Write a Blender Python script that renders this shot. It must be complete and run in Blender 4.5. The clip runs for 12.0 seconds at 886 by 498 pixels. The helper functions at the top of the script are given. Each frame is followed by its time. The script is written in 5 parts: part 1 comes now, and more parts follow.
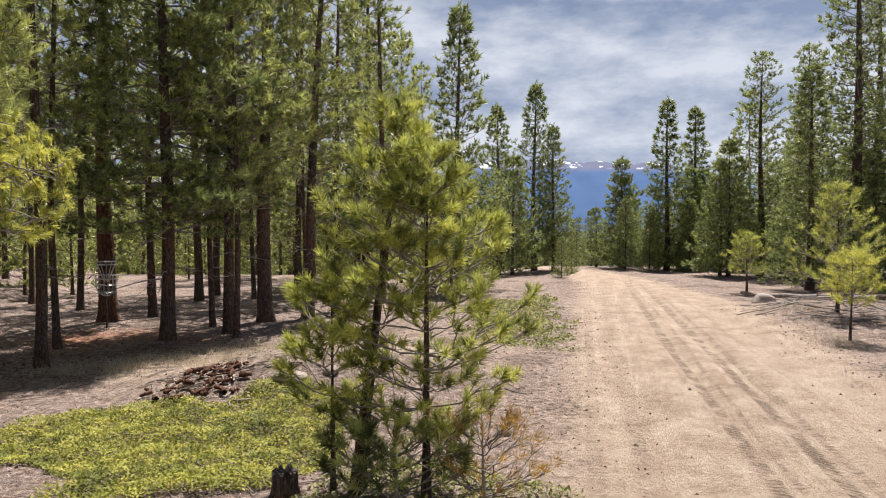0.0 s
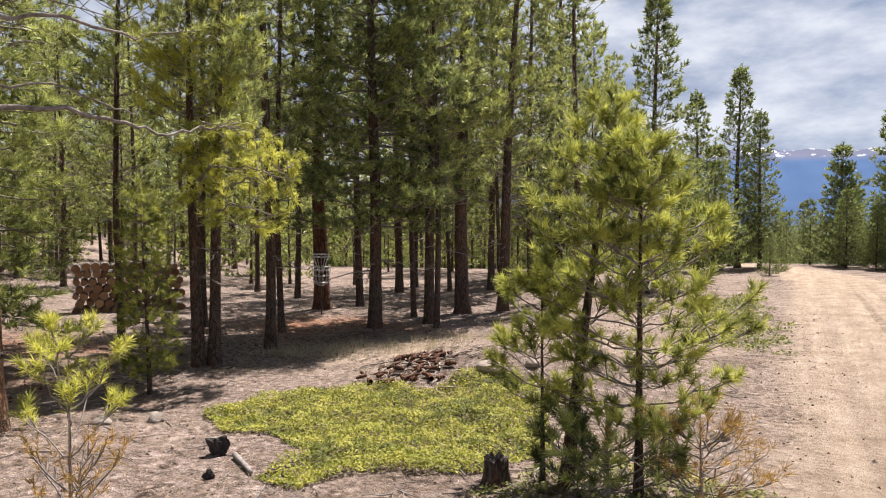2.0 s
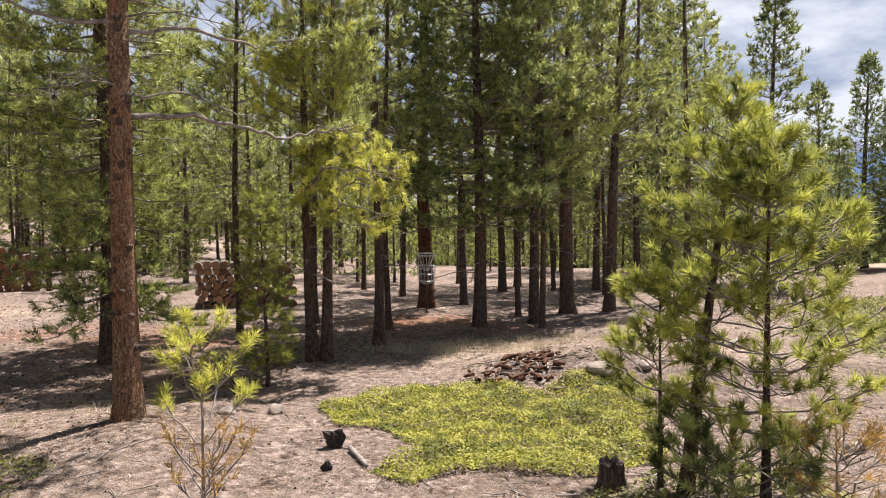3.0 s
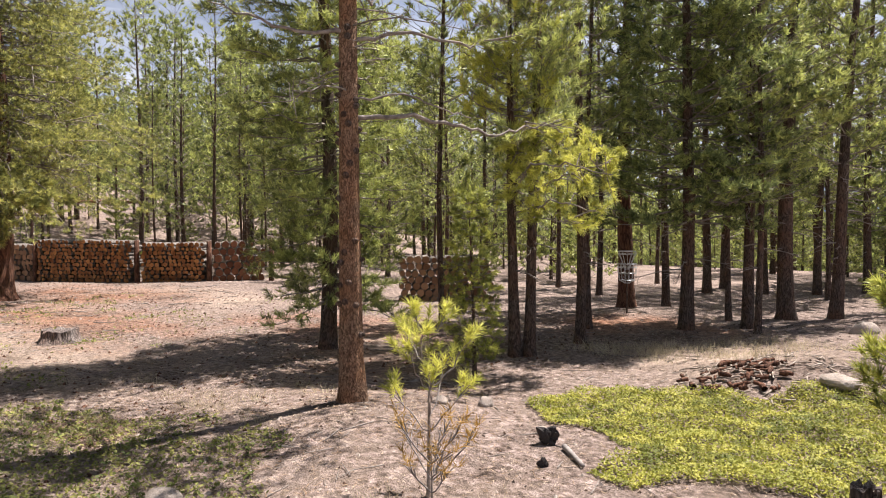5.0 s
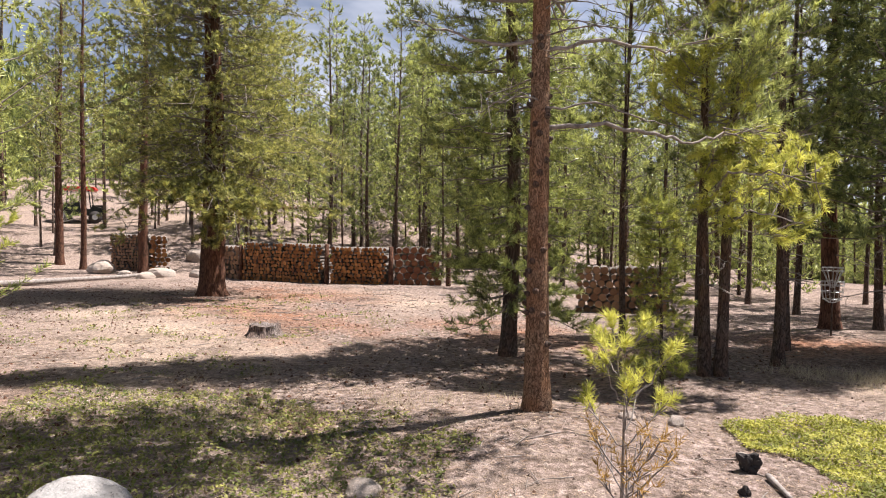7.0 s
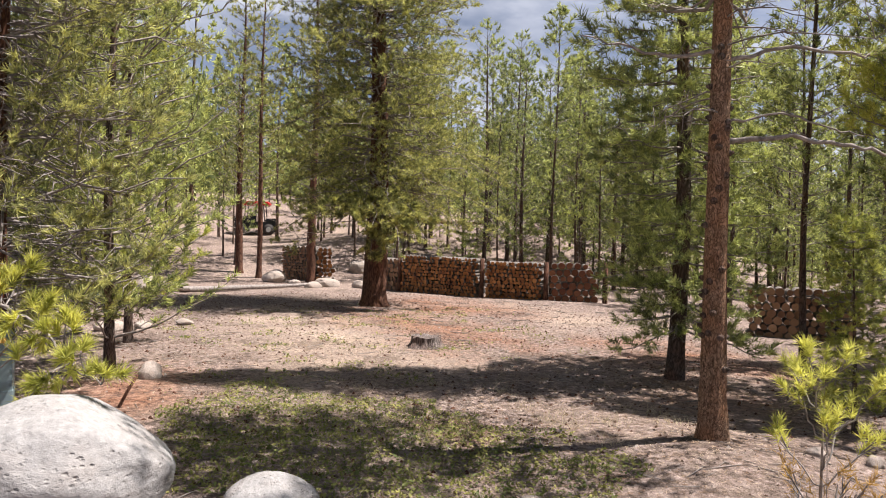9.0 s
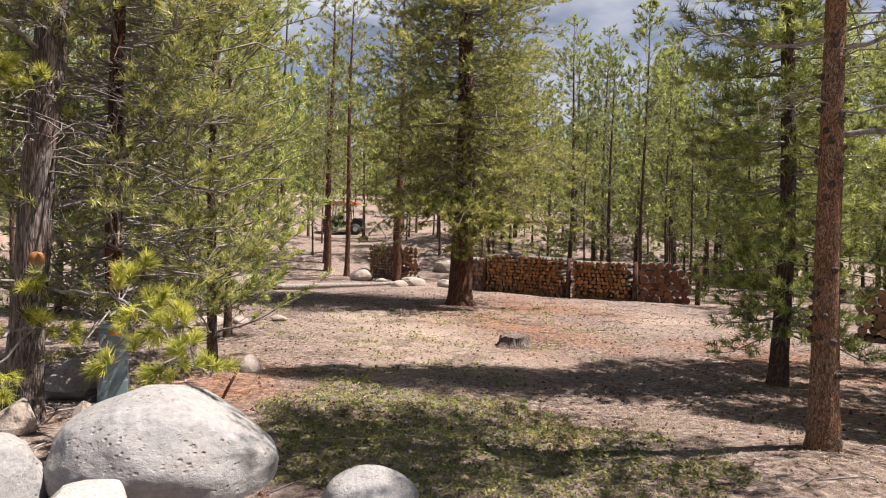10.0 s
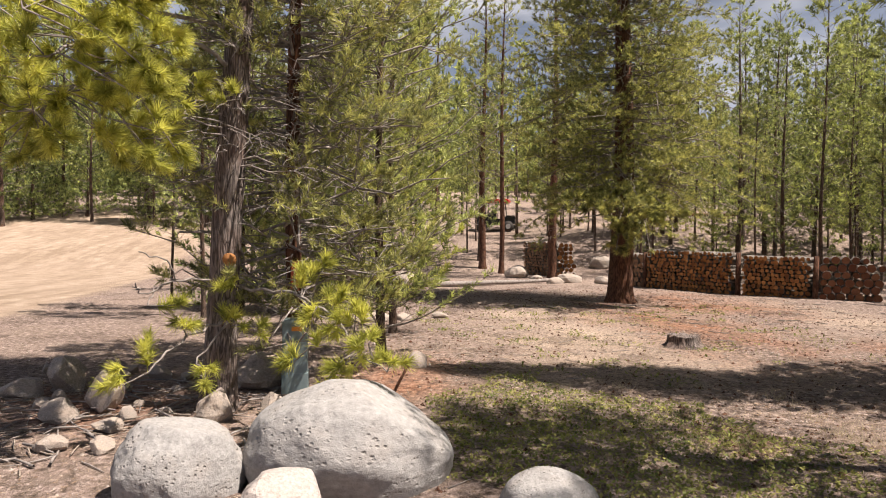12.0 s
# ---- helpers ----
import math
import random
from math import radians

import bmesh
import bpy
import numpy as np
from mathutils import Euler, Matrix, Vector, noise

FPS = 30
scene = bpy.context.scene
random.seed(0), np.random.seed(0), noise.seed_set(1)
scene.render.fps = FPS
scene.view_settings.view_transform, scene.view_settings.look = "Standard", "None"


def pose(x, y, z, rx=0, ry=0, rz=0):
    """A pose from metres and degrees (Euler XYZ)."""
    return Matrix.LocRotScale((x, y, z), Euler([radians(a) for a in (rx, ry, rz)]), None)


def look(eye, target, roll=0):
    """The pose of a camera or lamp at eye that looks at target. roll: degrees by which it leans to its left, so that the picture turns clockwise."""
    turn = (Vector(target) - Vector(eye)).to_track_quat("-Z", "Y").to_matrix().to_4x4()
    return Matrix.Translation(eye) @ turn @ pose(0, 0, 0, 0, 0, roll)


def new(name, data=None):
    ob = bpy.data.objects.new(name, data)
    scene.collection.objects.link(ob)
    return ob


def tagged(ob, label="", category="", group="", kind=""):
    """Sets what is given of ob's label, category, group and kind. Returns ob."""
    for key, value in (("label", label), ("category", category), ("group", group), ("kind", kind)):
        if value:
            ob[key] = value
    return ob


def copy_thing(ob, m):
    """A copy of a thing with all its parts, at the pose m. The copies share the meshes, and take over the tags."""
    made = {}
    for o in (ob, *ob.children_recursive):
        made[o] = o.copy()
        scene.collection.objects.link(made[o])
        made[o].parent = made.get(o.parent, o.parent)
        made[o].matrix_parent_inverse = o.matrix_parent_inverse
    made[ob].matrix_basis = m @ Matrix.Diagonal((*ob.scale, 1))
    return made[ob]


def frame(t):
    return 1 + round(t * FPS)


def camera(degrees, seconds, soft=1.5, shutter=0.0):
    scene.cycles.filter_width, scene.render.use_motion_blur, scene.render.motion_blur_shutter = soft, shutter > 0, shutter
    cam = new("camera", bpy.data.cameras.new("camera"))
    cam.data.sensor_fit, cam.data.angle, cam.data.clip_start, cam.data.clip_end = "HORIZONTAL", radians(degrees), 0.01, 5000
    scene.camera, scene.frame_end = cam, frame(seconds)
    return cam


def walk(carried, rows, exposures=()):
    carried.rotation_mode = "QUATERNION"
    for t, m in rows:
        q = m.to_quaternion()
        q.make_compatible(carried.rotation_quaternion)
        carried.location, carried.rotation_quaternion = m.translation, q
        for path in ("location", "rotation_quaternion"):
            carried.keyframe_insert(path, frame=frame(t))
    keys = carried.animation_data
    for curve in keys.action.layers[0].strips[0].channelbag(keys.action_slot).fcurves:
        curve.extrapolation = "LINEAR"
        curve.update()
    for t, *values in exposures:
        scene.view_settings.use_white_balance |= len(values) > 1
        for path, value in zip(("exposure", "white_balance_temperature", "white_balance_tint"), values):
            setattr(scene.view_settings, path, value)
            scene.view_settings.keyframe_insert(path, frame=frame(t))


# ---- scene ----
cam = camera(64.0, 12.0, soft=1.05)
# seconds, x, y, z, heading, pitch, roll
PATH = [
    (0.0, 0.000, 0.000, 1.613, 4.05, -1.56, -0.03),
    (0.5, -0.041, -0.023, 1.612, 6.92, -1.71, 0.08),
    (1.0, -0.069, -0.040, 1.605, 10.64, -1.84, 0.12),
    (1.5, -0.097, -0.047, 1.605, 14.84, -1.91, -0.02),
    (2.0, -0.136, -0.070, 1.605, 19.03, -1.93, -0.19),
    (2.5, -0.180, -0.085, 1.608, 23.13, -1.94, -0.37),
    (3.0, -0.212, -0.095, 1.605, 27.08, -1.96, -0.46),
    (5.0, -0.407, -0.181, 1.591, 42.06, -2.06, -0.21),
    (5.5, -0.431, -0.219, 1.587, 45.58, -2.01, -0.00),
    (6.0, -0.449, -0.243, 1.585, 49.03, -1.95, 0.24),
    (6.5, -0.466, -0.274, 1.592, 52.44, -1.78, 0.48),
    (7.0, -0.491, -0.310, 1.595, 55.72, -1.44, 0.73),
    (9.0, -0.546, -0.449, 1.608, 67.82, -0.51, 1.45),
    (9.5, -0.561, -0.486, 1.598, 71.07, -0.59, 1.57),
    (10.0, -0.578, -0.532, 1.598, 74.48, -0.72, 1.51),
    (10.5, -0.603, -0.560, 1.605, 77.92, -0.90, 1.21),
    (11.0, -0.622, -0.596, 1.600, 81.16, -1.03, 0.85),
    (11.5, -0.641, -0.626, 1.599, 84.08, -1.15, 0.61),
    (12.0, -0.658, -0.657, 1.601, 86.62, -1.19, 0.52),
]
walk(cam, [(t, pose(x, y, z, 0, 0, head) @ pose(0, 0, 0, 90 + pitch, 0, 0) @ pose(0, 0, 0, 0, 0, roll))
           for t, x, y, z, head, pitch, roll in PATH], exposures=[(0.0, 1.0, 6250, 12), (3.0, 1.29, 6350, 13), (6.5, 1.40, 6250, 15), (9.0, 1.24, 6250, 15), (12.0, 1.08, 6750, 15)])

# ---- light ----
SUN_X, SUN_Y, SUN_EL = 0.28, 1.0, radians(63)
flat = math.hypot(SUN_X, SUN_Y)
to_sun = Vector((SUN_X / flat * math.cos(SUN_EL), SUN_Y / flat * math.cos(SUN_EL), math.sin(SUN_EL)))
sun_data = bpy.data.lights.new("sun", "SUN")
sun_data.energy, sun_data.angle, sun_data.color = 5.0, radians(0.55), (1.0, 0.93, 0.82)
sun = new("sun", sun_data)
sun.matrix_world = look((0, 0, 60), Vector((0, 0, 60)) - to_sun)


class Nodes:
    """Short calls for node trees."""

    def __init__(self, tree):
        self.tree = tree
        tree.nodes.clear()

    def add(self, kind, props=None, **sockets):
        n = self.tree.nodes.new(kind)
        p = props or {}
        if "data_type" in p:
            n.data_type = p["data_type"]
        if "blend_type" in p:
            n.blend_type = p["blend_type"]
        if "operation" in p:
            n.operation, n.use_clamp = p["operation"], p.get("use_clamp", False)
        if "feature" in p:
            n.feature = p["feature"]
        if "wave_type" in p:
            n.wave_type, n.rings_direction = p["wave_type"], p["rings_direction"]
        if "attribute_name" in p:
            n.attribute_name = p["attribute_name"]
        for key, value in sockets.items():
            key = int(key[1:]) if key[0] == "i" and key[1:].isdigit() else key.replace("_", " ")
            self.put(n.inputs[key], value)
        return n

    def put(self, socket, value):
        if isinstance(value, bpy.types.NodeSocket):
            self.tree.links.new(value, socket)
        elif isinstance(value, tuple) and len(value) == 3 and socket.type == "RGBA":
            socket.default_value = (*value, 1)
        else:
            socket.default_value = value

    def noise(self, vec, scale, detail=4, rough=0.6):
        return self.add("ShaderNodeTexNoise", None, Vector=vec, Scale=scale, Detail=detail, Roughness=rough).outputs["Fac"]

    def ramp(self, fac, stops):
        n = self.add("ShaderNodeValToRGB", None, Fac=fac)
        e = n.color_ramp.elements
        while len(e) < len(stops):
            e.new(0.5)
        for el, (pos, col) in zip(e, stops):
            el.position, el.color = pos, (*col, 1) if len(col) == 3 else col
        return n.outputs["Color"]

    def mix(self, fac, a, b, blend="MIX"):
        n = self.add("ShaderNodeMix", {"data_type": "RGBA", "blend_type": blend})
        self.put(n.inputs[0], fac)
        self.put(n.inputs[6], a)
        self.put(n.inputs[7], b)
        return n.outputs[2]

    def math(self, op, a, b=0.0, clamp=False):
        n = self.add("ShaderNodeMath", {"operation": op, "use_clamp": clamp})
        self.put(n.inputs[0], a)
        self.put(n.inputs[1], b)
        return n.outputs[0]

    def span(self, value, lo, hi, a=0.0, b=1.0):
        n = self.add("ShaderNodeMapRange", None, i0=value, i1=lo, i2=hi, i3=a, i4=b)
        return n.outputs[0]

    def coords(self, which="Object", scale=(1, 1, 1)):
        c = self.add("ShaderNodeTexCoord").outputs[which]
        return self.add("ShaderNodeMapping", None, Vector=c, Scale=scale).outputs[0]

    def bump(self, height, strength=0.5, distance=0.02):
        return self.add("ShaderNodeBump", None, Height=height, Strength=strength, Distance=distance).outputs[0]


world = bpy.data.worlds.new("sky")
scene.world = world
world.use_nodes = True
k = Nodes(world.node_tree)
sky = k.add("ShaderNodeTexSky")
sky.sky_type, sky.sun_disc, sky.sun_elevation = "NISHITA", False, SUN_EL
sky.sun_rotation, sky.altitude = math.atan2(SUN_X, SUN_Y), 2900.0
way = k.coords("Generated", (1.0, 1.0, 2.6))
big = k.noise(way, 1.5, 6, 0.55)
wisp = k.noise(k.coords("Generated", (1.3, 1.0, 7.0)), 3.2, 5, 0.6)
up = k.add("ShaderNodeSeparateXYZ", None, Vector=k.coords("Generated")).outputs[2]
cover = k.math("ADD", k.span(big, 0.40, 0.55, 0.2, 1.0), k.span(wisp, 0.52, 0.70, 0.0, 0.55), True)
cloud = k.ramp(k.noise(way, 4.0, 6, 0.6), [(0.38, (5.2, 6.3, 8.6)), (0.59, (13.4, 13.8, 14.6))])
tone = k.mix(k.math("MULTIPLY", cover, k.span(up, 0.25, 0.75, 0.9, 0.2)), sky.outputs[0], cloud)
back = k.add("ShaderNodeBackground", None, Color=tone, Strength=0.029)
k.tree.links.new(back.outputs[0], k.add("ShaderNodeOutputWorld").inputs[0])


# ---- materials ----
def material(name, build, bump_only=False):
    m = bpy.data.materials.new(name)
    m.use_nodes = True
    n = Nodes(m.node_tree)
    shader = build(n)
    n.tree.links.new(shader, n.add("ShaderNodeOutputMaterial").inputs[0])
    return m


def surface(n, color, rough=0.9, normal=None, metal=0.0, spec=0.3):
    s = n.add("ShaderNodeBsdfPrincipled", None, Base_Color=color, Roughness=rough, Metallic=metal)
    s.inputs["Specular IOR Level"].default_value = spec
    if normal is not None:
        n.put(s.inputs["Normal"], normal)
    return s.outputs[0]


# wheel tracks on the sand: off the middle, half width, strength
TRACKS = ((-0.36, 0.075, 0.9), (-0.20, 0.03, 0.5), (0.10, 0.09, 1.0), (0.27, 0.04, 0.6), (-1.12, 0.10, 0.35), (0.62, 0.035, 0.3), (-1.45, 0.07, 0.3))


def ground_look(n):
    p = n.coords("Object")
    broad, mid, fine, grit = n.noise(p, 0.35, 5), n.noise(p, 2.2, 6), n.noise(p, 14, 6, 0.7), n.noise(p, 70, 4, 0.7)
    turned = n.add("ShaderNodeMapping", None, Vector=n.add("ShaderNodeTexCoord").outputs["Object"], Rotation=(0, 0, 0.126)).outputs[0]
    lane = n.add("ShaderNodeMapping", None, Vector=turned, Scale=(1.0, 0.07, 1.0)).outputs[0]
    along = n.add("ShaderNodeSeparateXYZ", None, Vector=turned).outputs[1]
    across = n.math("ADD", n.add("ShaderNodeSeparateXYZ", None, Vector=turned).outputs[0], n.math("MULTIPLY", n.noise(lane, 2.0, 3), 0.22))
    broken, tread = n.noise(p, 3.2, 5, 0.7), 0.0
    for off, wide, share in TRACKS:
        line = n.math("ABSOLUTE", n.math("SUBTRACT", across, 1.538 + 0.11 + off))
        line = n.math("MULTIPLY", n.span(line, wide * 0.55, wide, share, 0.0), n.span(broken, 0.40, 0.54))
        tread = n.math("MAXIMUM", line, tread)
    tread = n.math("MULTIPLY", tread, n.span(along, 13.0, 24.0, 1.0, 0.0))
    bars = n.math("SINE", n.math("ADD", n.math("MULTIPLY", along, 95.0), n.math("MULTIPLY", n.noise(p, 9, 3), 9.0)))
    bars = n.math("MULTIPLY", n.span(bars, -0.2, 0.6), n.math("MULTIPLY", tread, n.span(along, 6.0, 10.0, 1.0, 0.0)))
    streak = n.noise(lane, 4.5, 6, 0.75)
    litter = n.add("ShaderNodeTexVoronoi", {"feature": "F1"}, Vector=n.coords("Object", (1, 1, 1)), Scale=38.0, Randomness=1.0)
    clod = n.noise(p, 5.5, 6, 0.75)
    duff = n.ramp(fine, [(0.36, (0.040, 0.028, 0.022)), (0.45, (0.14, 0.103, 0.085)), (0.54, (0.30, 0.225, 0.20)), (0.63, (0.52, 0.42, 0.385))])
    duff = n.mix(n.span(clod, 0.42, 0.62, 0.0, 0.8), duff, n.ramp(grit, [(0.4, (0.07, 0.05, 0.042)), (0.6, (0.38, 0.30, 0.262))]))
    duff = n.mix(n.span(mid, 0.5, 0.72, 0.0, 0.5), duff, (0.27, 0.205, 0.165))
    duff = n.mix(n.span(litter.outputs["Distance"], 0.0, 0.26, 0.85, 0.0), duff, n.mix(n.span(grit, 0.4, 0.6), (0.055, 0.036, 0.026), (0.33, 0.28, 0.235)))
    sandy = n.ramp(n.math("ADD", n.math("MULTIPLY", mid, 0.6), n.math("MULTIPLY", fine, 0.4)),
                   [(0.38, (0.27, 0.198, 0.148)), (0.5, (0.38, 0.292, 0.225)), (0.62, (0.47, 0.375, 0.30))])
    sandy = n.mix(n.span(streak, 0.50, 0.64, 0.0, 0.5), sandy, (0.27, 0.195, 0.15))
    sandy = n.mix(n.span(streak, 0.46, 0.36, 0.0, 0.5), sandy, (0.46, 0.375, 0.29))
    yard = n.noise(n.coords("Object", (0.10, 0.9, 1.0)), 1.6, 6, 0.7)
    yard = n.math("MULTIPLY", n.span(yard, 0.44, 0.60, 0.0, 0.75), n.span(n.add("ShaderNodeSeparateXYZ", None, Vector=p).outputs[0], -4.0, -9.0))
    sandy = n.mix(yard, sandy, n.mix(mid, (0.20, 0.145, 0.105), (0.30, 0.225, 0.165)))
    sandy = n.mix(n.span(clod, 0.58, 0.75, 0.0, 0.22), sandy, (0.32, 0.235, 0.175))
    sandy = n.mix(n.span(grit, 0.60, 0.75, 0.0, 0.4), sandy, (0.20, 0.145, 0.10))
    sandy = n.mix(n.math("MULTIPLY", tread, n.span(clod, 0.34, 0.5, 0.55, 1.0)), sandy, n.mix(n.span(grit, 0.4, 0.6), (0.12, 0.088, 0.067), (0.27, 0.205, 0.157)))
    sandy = n.mix(n.math("MULTIPLY", bars, 0.45), sandy, (0.15, 0.105, 0.075))
    red = n.ramp(fine, [(0.38, (0.075, 0.036, 0.024)), (0.5, (0.25, 0.112, 0.064)), (0.62, (0.43, 0.25, 0.17))])
    pale = n.ramp(n.noise(p, 24, 6, 0.7), [(0.38, (0.15, 0.108, 0.078)), (0.5, (0.42, 0.325, 0.26)), (0.62, (0.58, 0.475, 0.395))])
    att = [n.add("ShaderNodeAttribute", {"attribute_name": a}).outputs["Fac"] for a in ("sand", "red", "pale")]
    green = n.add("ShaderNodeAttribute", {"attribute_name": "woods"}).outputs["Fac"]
    wob = n.math("SUBTRACT", n.math("ADD", n.math("MULTIPLY", mid, 0.6), n.math("MULTIPLY", fine, 0.6)), 0.6)
    sand, redm, palem = [n.span(n.math("ADD", a, n.math("MULTIPLY", wob, 1.3)), 0.2, 0.8) for a in att]
    col = n.mix(palem, duff, pale)
    col = n.mix(redm, col, red)
    col = n.mix(sand, col, sandy)
    patch = n.noise(p, 0.9, 5, 0.65)
    col = n.mix(n.span(broad, 0.42, 0.62, 0.0, 0.45), col, n.mix(0.55, col, (0.42, 0.325, 0.265)))
    col = n.mix(n.math("MULTIPLY", n.span(patch, 0.52, 0.62, 0.0, 0.6), n.math("SUBTRACT", 1.0, sand)), col, n.mix(n.span(fine, 0.42, 0.58), (0.045, 0.032, 0.026), (0.19, 0.14, 0.115)))
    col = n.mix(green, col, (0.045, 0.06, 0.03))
    h = n.math("ADD", n.math("ADD", n.math("MULTIPLY", fine, 0.7), n.math("MULTIPLY", grit, 0.4)), n.math("MULTIPLY", clod, 0.8))
    h = n.math("SUBTRACT", h, n.math("MULTIPLY", bars, 0.35))
    return surface(n, col, 0.95, n.bump(h, 1.0, 0.06), spec=0.1)


def bark_look(dark, light, flake=1.0, red=None, tall=0.25):
    def build(n):
        p = n.coords("Object", (1, 1, tall))
        v = n.add("ShaderNodeTexVoronoi", {"feature": "DISTANCE_TO_EDGE"}, Vector=n.mix(0.3, p, n.add("ShaderNodeTexNoise", None, Vector=p, Scale=9.0).outputs["Color"]), Scale=26.0 * flake)
        fine, broad = n.noise(p, 60, 5, 0.7), n.noise(n.coords("Object"), 2.5, 4)
        base = n.mix(n.span(fine, 0.3, 0.7), dark, light)
        if red:
            base = n.mix(n.span(broad, 0.42, 0.62, 0.0, 0.8), base, red)
        crack = n.math("MULTIPLY", n.span(v.outputs["Distance"], 0.0, 0.16, 0.25, 1.0), n.span(fine, 0.25, 0.5, 0.55, 1.0))
        col = n.mix(crack, tuple(c * 0.35 for c in dark), base)
        h = n.math("ADD", n.math("MULTIPLY", crack, 0.7), n.math("MULTIPLY", fine, 0.5))
        return surface(n, col, 0.92, n.bump(h, 0.9, 0.012), spec=0.15)
    return build


def needle_look(dark, light, tip, share=0.45, rough=0.45, spec=0.32):
    """Thin glossy leaves that let some light through; the tone varies from spray to spray and a little from leaf to leaf."""
    def build(n):
        each = n.add("ShaderNodeNewGeometry").outputs["Random Per Island"]
        p = n.coords("Object")
        clump, spray = n.noise(p, 1.7, 3, 0.6), n.noise(p, 7.0, 2, 0.5)
        col = n.mix(n.span(clump, 0.4, 0.6), dark, light)
        col = n.mix(n.span(n.math("ADD", spray, n.math("MULTIPLY", each, 0.16)), 0.52, 0.69, 0.0, 0.9), col, tip)
        gloss = n.add("ShaderNodeBsdfPrincipled", None, Base_Color=col, Roughness=rough)
        gloss.inputs["Specular IOR Level"].default_value = spec
        thin = n.add("ShaderNodeBsdfTranslucent", None, Color=n.mix(0.4, col, tip))
        return n.add("ShaderNodeMixShader", None, i0=share, i1=gloss.outputs[0], i2=thin.outputs[0]).outputs[0]
    return build


def rock_look(dark, light, warm, pits=0.0):
    """Weathered stone: grain, warm stains, and dents in patches where pits is over zero."""
    def build(n):
        p = n.coords("Object")
        broad, fine, grain = n.noise(p, 2.2, 5), n.noise(p, 13, 6, 0.62), n.noise(p, 60, 4, 0.6)
        col = n.mix(n.span(fine, 0.3, 0.7), dark, light)
        col = n.mix(n.span(broad, 0.45, 0.7, 0.0, 0.55), col, warm)
        col = n.mix(n.span(grain, 0.60, 0.75, 0.0, 0.35), col, tuple(c * 0.5 for c in dark))
        h = n.math("ADD", n.math("MULTIPLY", fine, 0.35), n.math("MULTIPLY", grain, 0.12))
        if pits:
            spots = n.add("ShaderNodeTexVoronoi", {"feature": "F1"}, Vector=p, Scale=13.0)
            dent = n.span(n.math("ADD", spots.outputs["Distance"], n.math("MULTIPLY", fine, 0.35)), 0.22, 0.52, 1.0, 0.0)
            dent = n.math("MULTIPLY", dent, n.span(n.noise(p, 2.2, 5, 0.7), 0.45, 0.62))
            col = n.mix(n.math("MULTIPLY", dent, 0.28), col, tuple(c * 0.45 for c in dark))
            h = n.math("SUBTRACT", h, n.math("MULTIPLY", dent, pits))
        return surface(n, col, 0.88, n.bump(h, 0.9, 0.028), spec=0.2)
    return build


def plain_look(a, b, scale=8.0, rough=0.6, metal=0.0, depth=0.004):
    def build(n):
        f = n.noise(n.coords("Object"), scale, 6, 0.65)
        return surface(n, n.mix(n.span(f, 0.3, 0.7), a, b), rough, n.bump(f, 0.4, depth), metal)
    return build


def cut_look(a, b, core):
    """Sawn log ends: rings, cracks and a tone of its own for each log."""
    def build(n):
        c = n.add("ShaderNodeTexCoord").outputs["Object"]
        rings = n.add("ShaderNodeTexWave", {"wave_type": "RINGS", "rings_direction": "Y"}, Vector=c, Scale=14.0, Distortion=2.5, Detail=3.0)
        each = n.add("ShaderNodeObjectInfo").outputs["Random"]
        col = n.mix(each, a, b)
        col = n.mix(n.math("MULTIPLY", rings.outputs["Fac"], 0.35), col, core)
        col = n.mix(n.span(n.noise(c, 7, 5, 0.7), 0.5, 0.75, 0.0, 0.5), col, tuple(x * 0.4 for x in a))
        return surface(n, col, 0.85, n.bump(rings.outputs["Fac"], 0.3, 0.004), spec=0.15)
    return build


GROUND = material("ground", ground_look)
BARK = material("pine_bark", bark_look((0.05, 0.037, 0.03), (0.185, 0.142, 0.12), 1.0, (0.155, 0.085, 0.056)))
BARK_MAIN = material("flaky_bark", bark_look((0.085, 0.043, 0.026), (0.50, 0.33, 0.22), 1.7, (0.34, 0.17, 0.09), 0.42))
BARK_RED = material("red_bark", bark_look((0.055, 0.028, 0.02), (0.20, 0.105, 0.07), 0.5, (0.15, 0.068, 0.043), 0.2))
BARK_GREY = material("grey_bark", bark_look((0.06, 0.048, 0.045), (0.36, 0.31, 0.29), 0.8, (0.17, 0.115, 0.095), 0.16))
TWIG = material("bare_twig", plain_look((0.10, 0.082, 0.072), (0.36, 0.315, 0.285), 16, 0.9))
TWIG_PALE = material("pale_twig", plain_look((0.10, 0.085, 0.08), (0.36, 0.32, 0.30), 14, 0.9))
NEEDLE = material("needles", needle_look((0.036, 0.051, 0.024), (0.165, 0.200, 0.078), (0.60, 0.64, 0.20), 0.35))
NEEDLE_YOUNG = material("young_needles", needle_look((0.068, 0.088, 0.028), (0.225, 0.255, 0.06), (0.62, 0.63, 0.145), 0.4))
NEEDLE_DARK = material("dark_needles", needle_look((0.028, 0.045, 0.021), (0.105, 0.142, 0.056), (0.44, 0.49, 0.16), 0.32))
NEEDLE_DULL = material("dull_needles", needle_look((0.034, 0.043, 0.026), (0.155, 0.168, 0.075), (0.60, 0.59, 0.19), 0.33))
NEEDLE_WARM = material("olive_needles", needle_look((0.036, 0.045, 0.022), (0.165, 0.185, 0.068), (0.60, 0.59, 0.18), 0.35))
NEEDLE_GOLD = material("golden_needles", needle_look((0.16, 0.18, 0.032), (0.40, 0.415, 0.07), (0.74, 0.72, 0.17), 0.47))
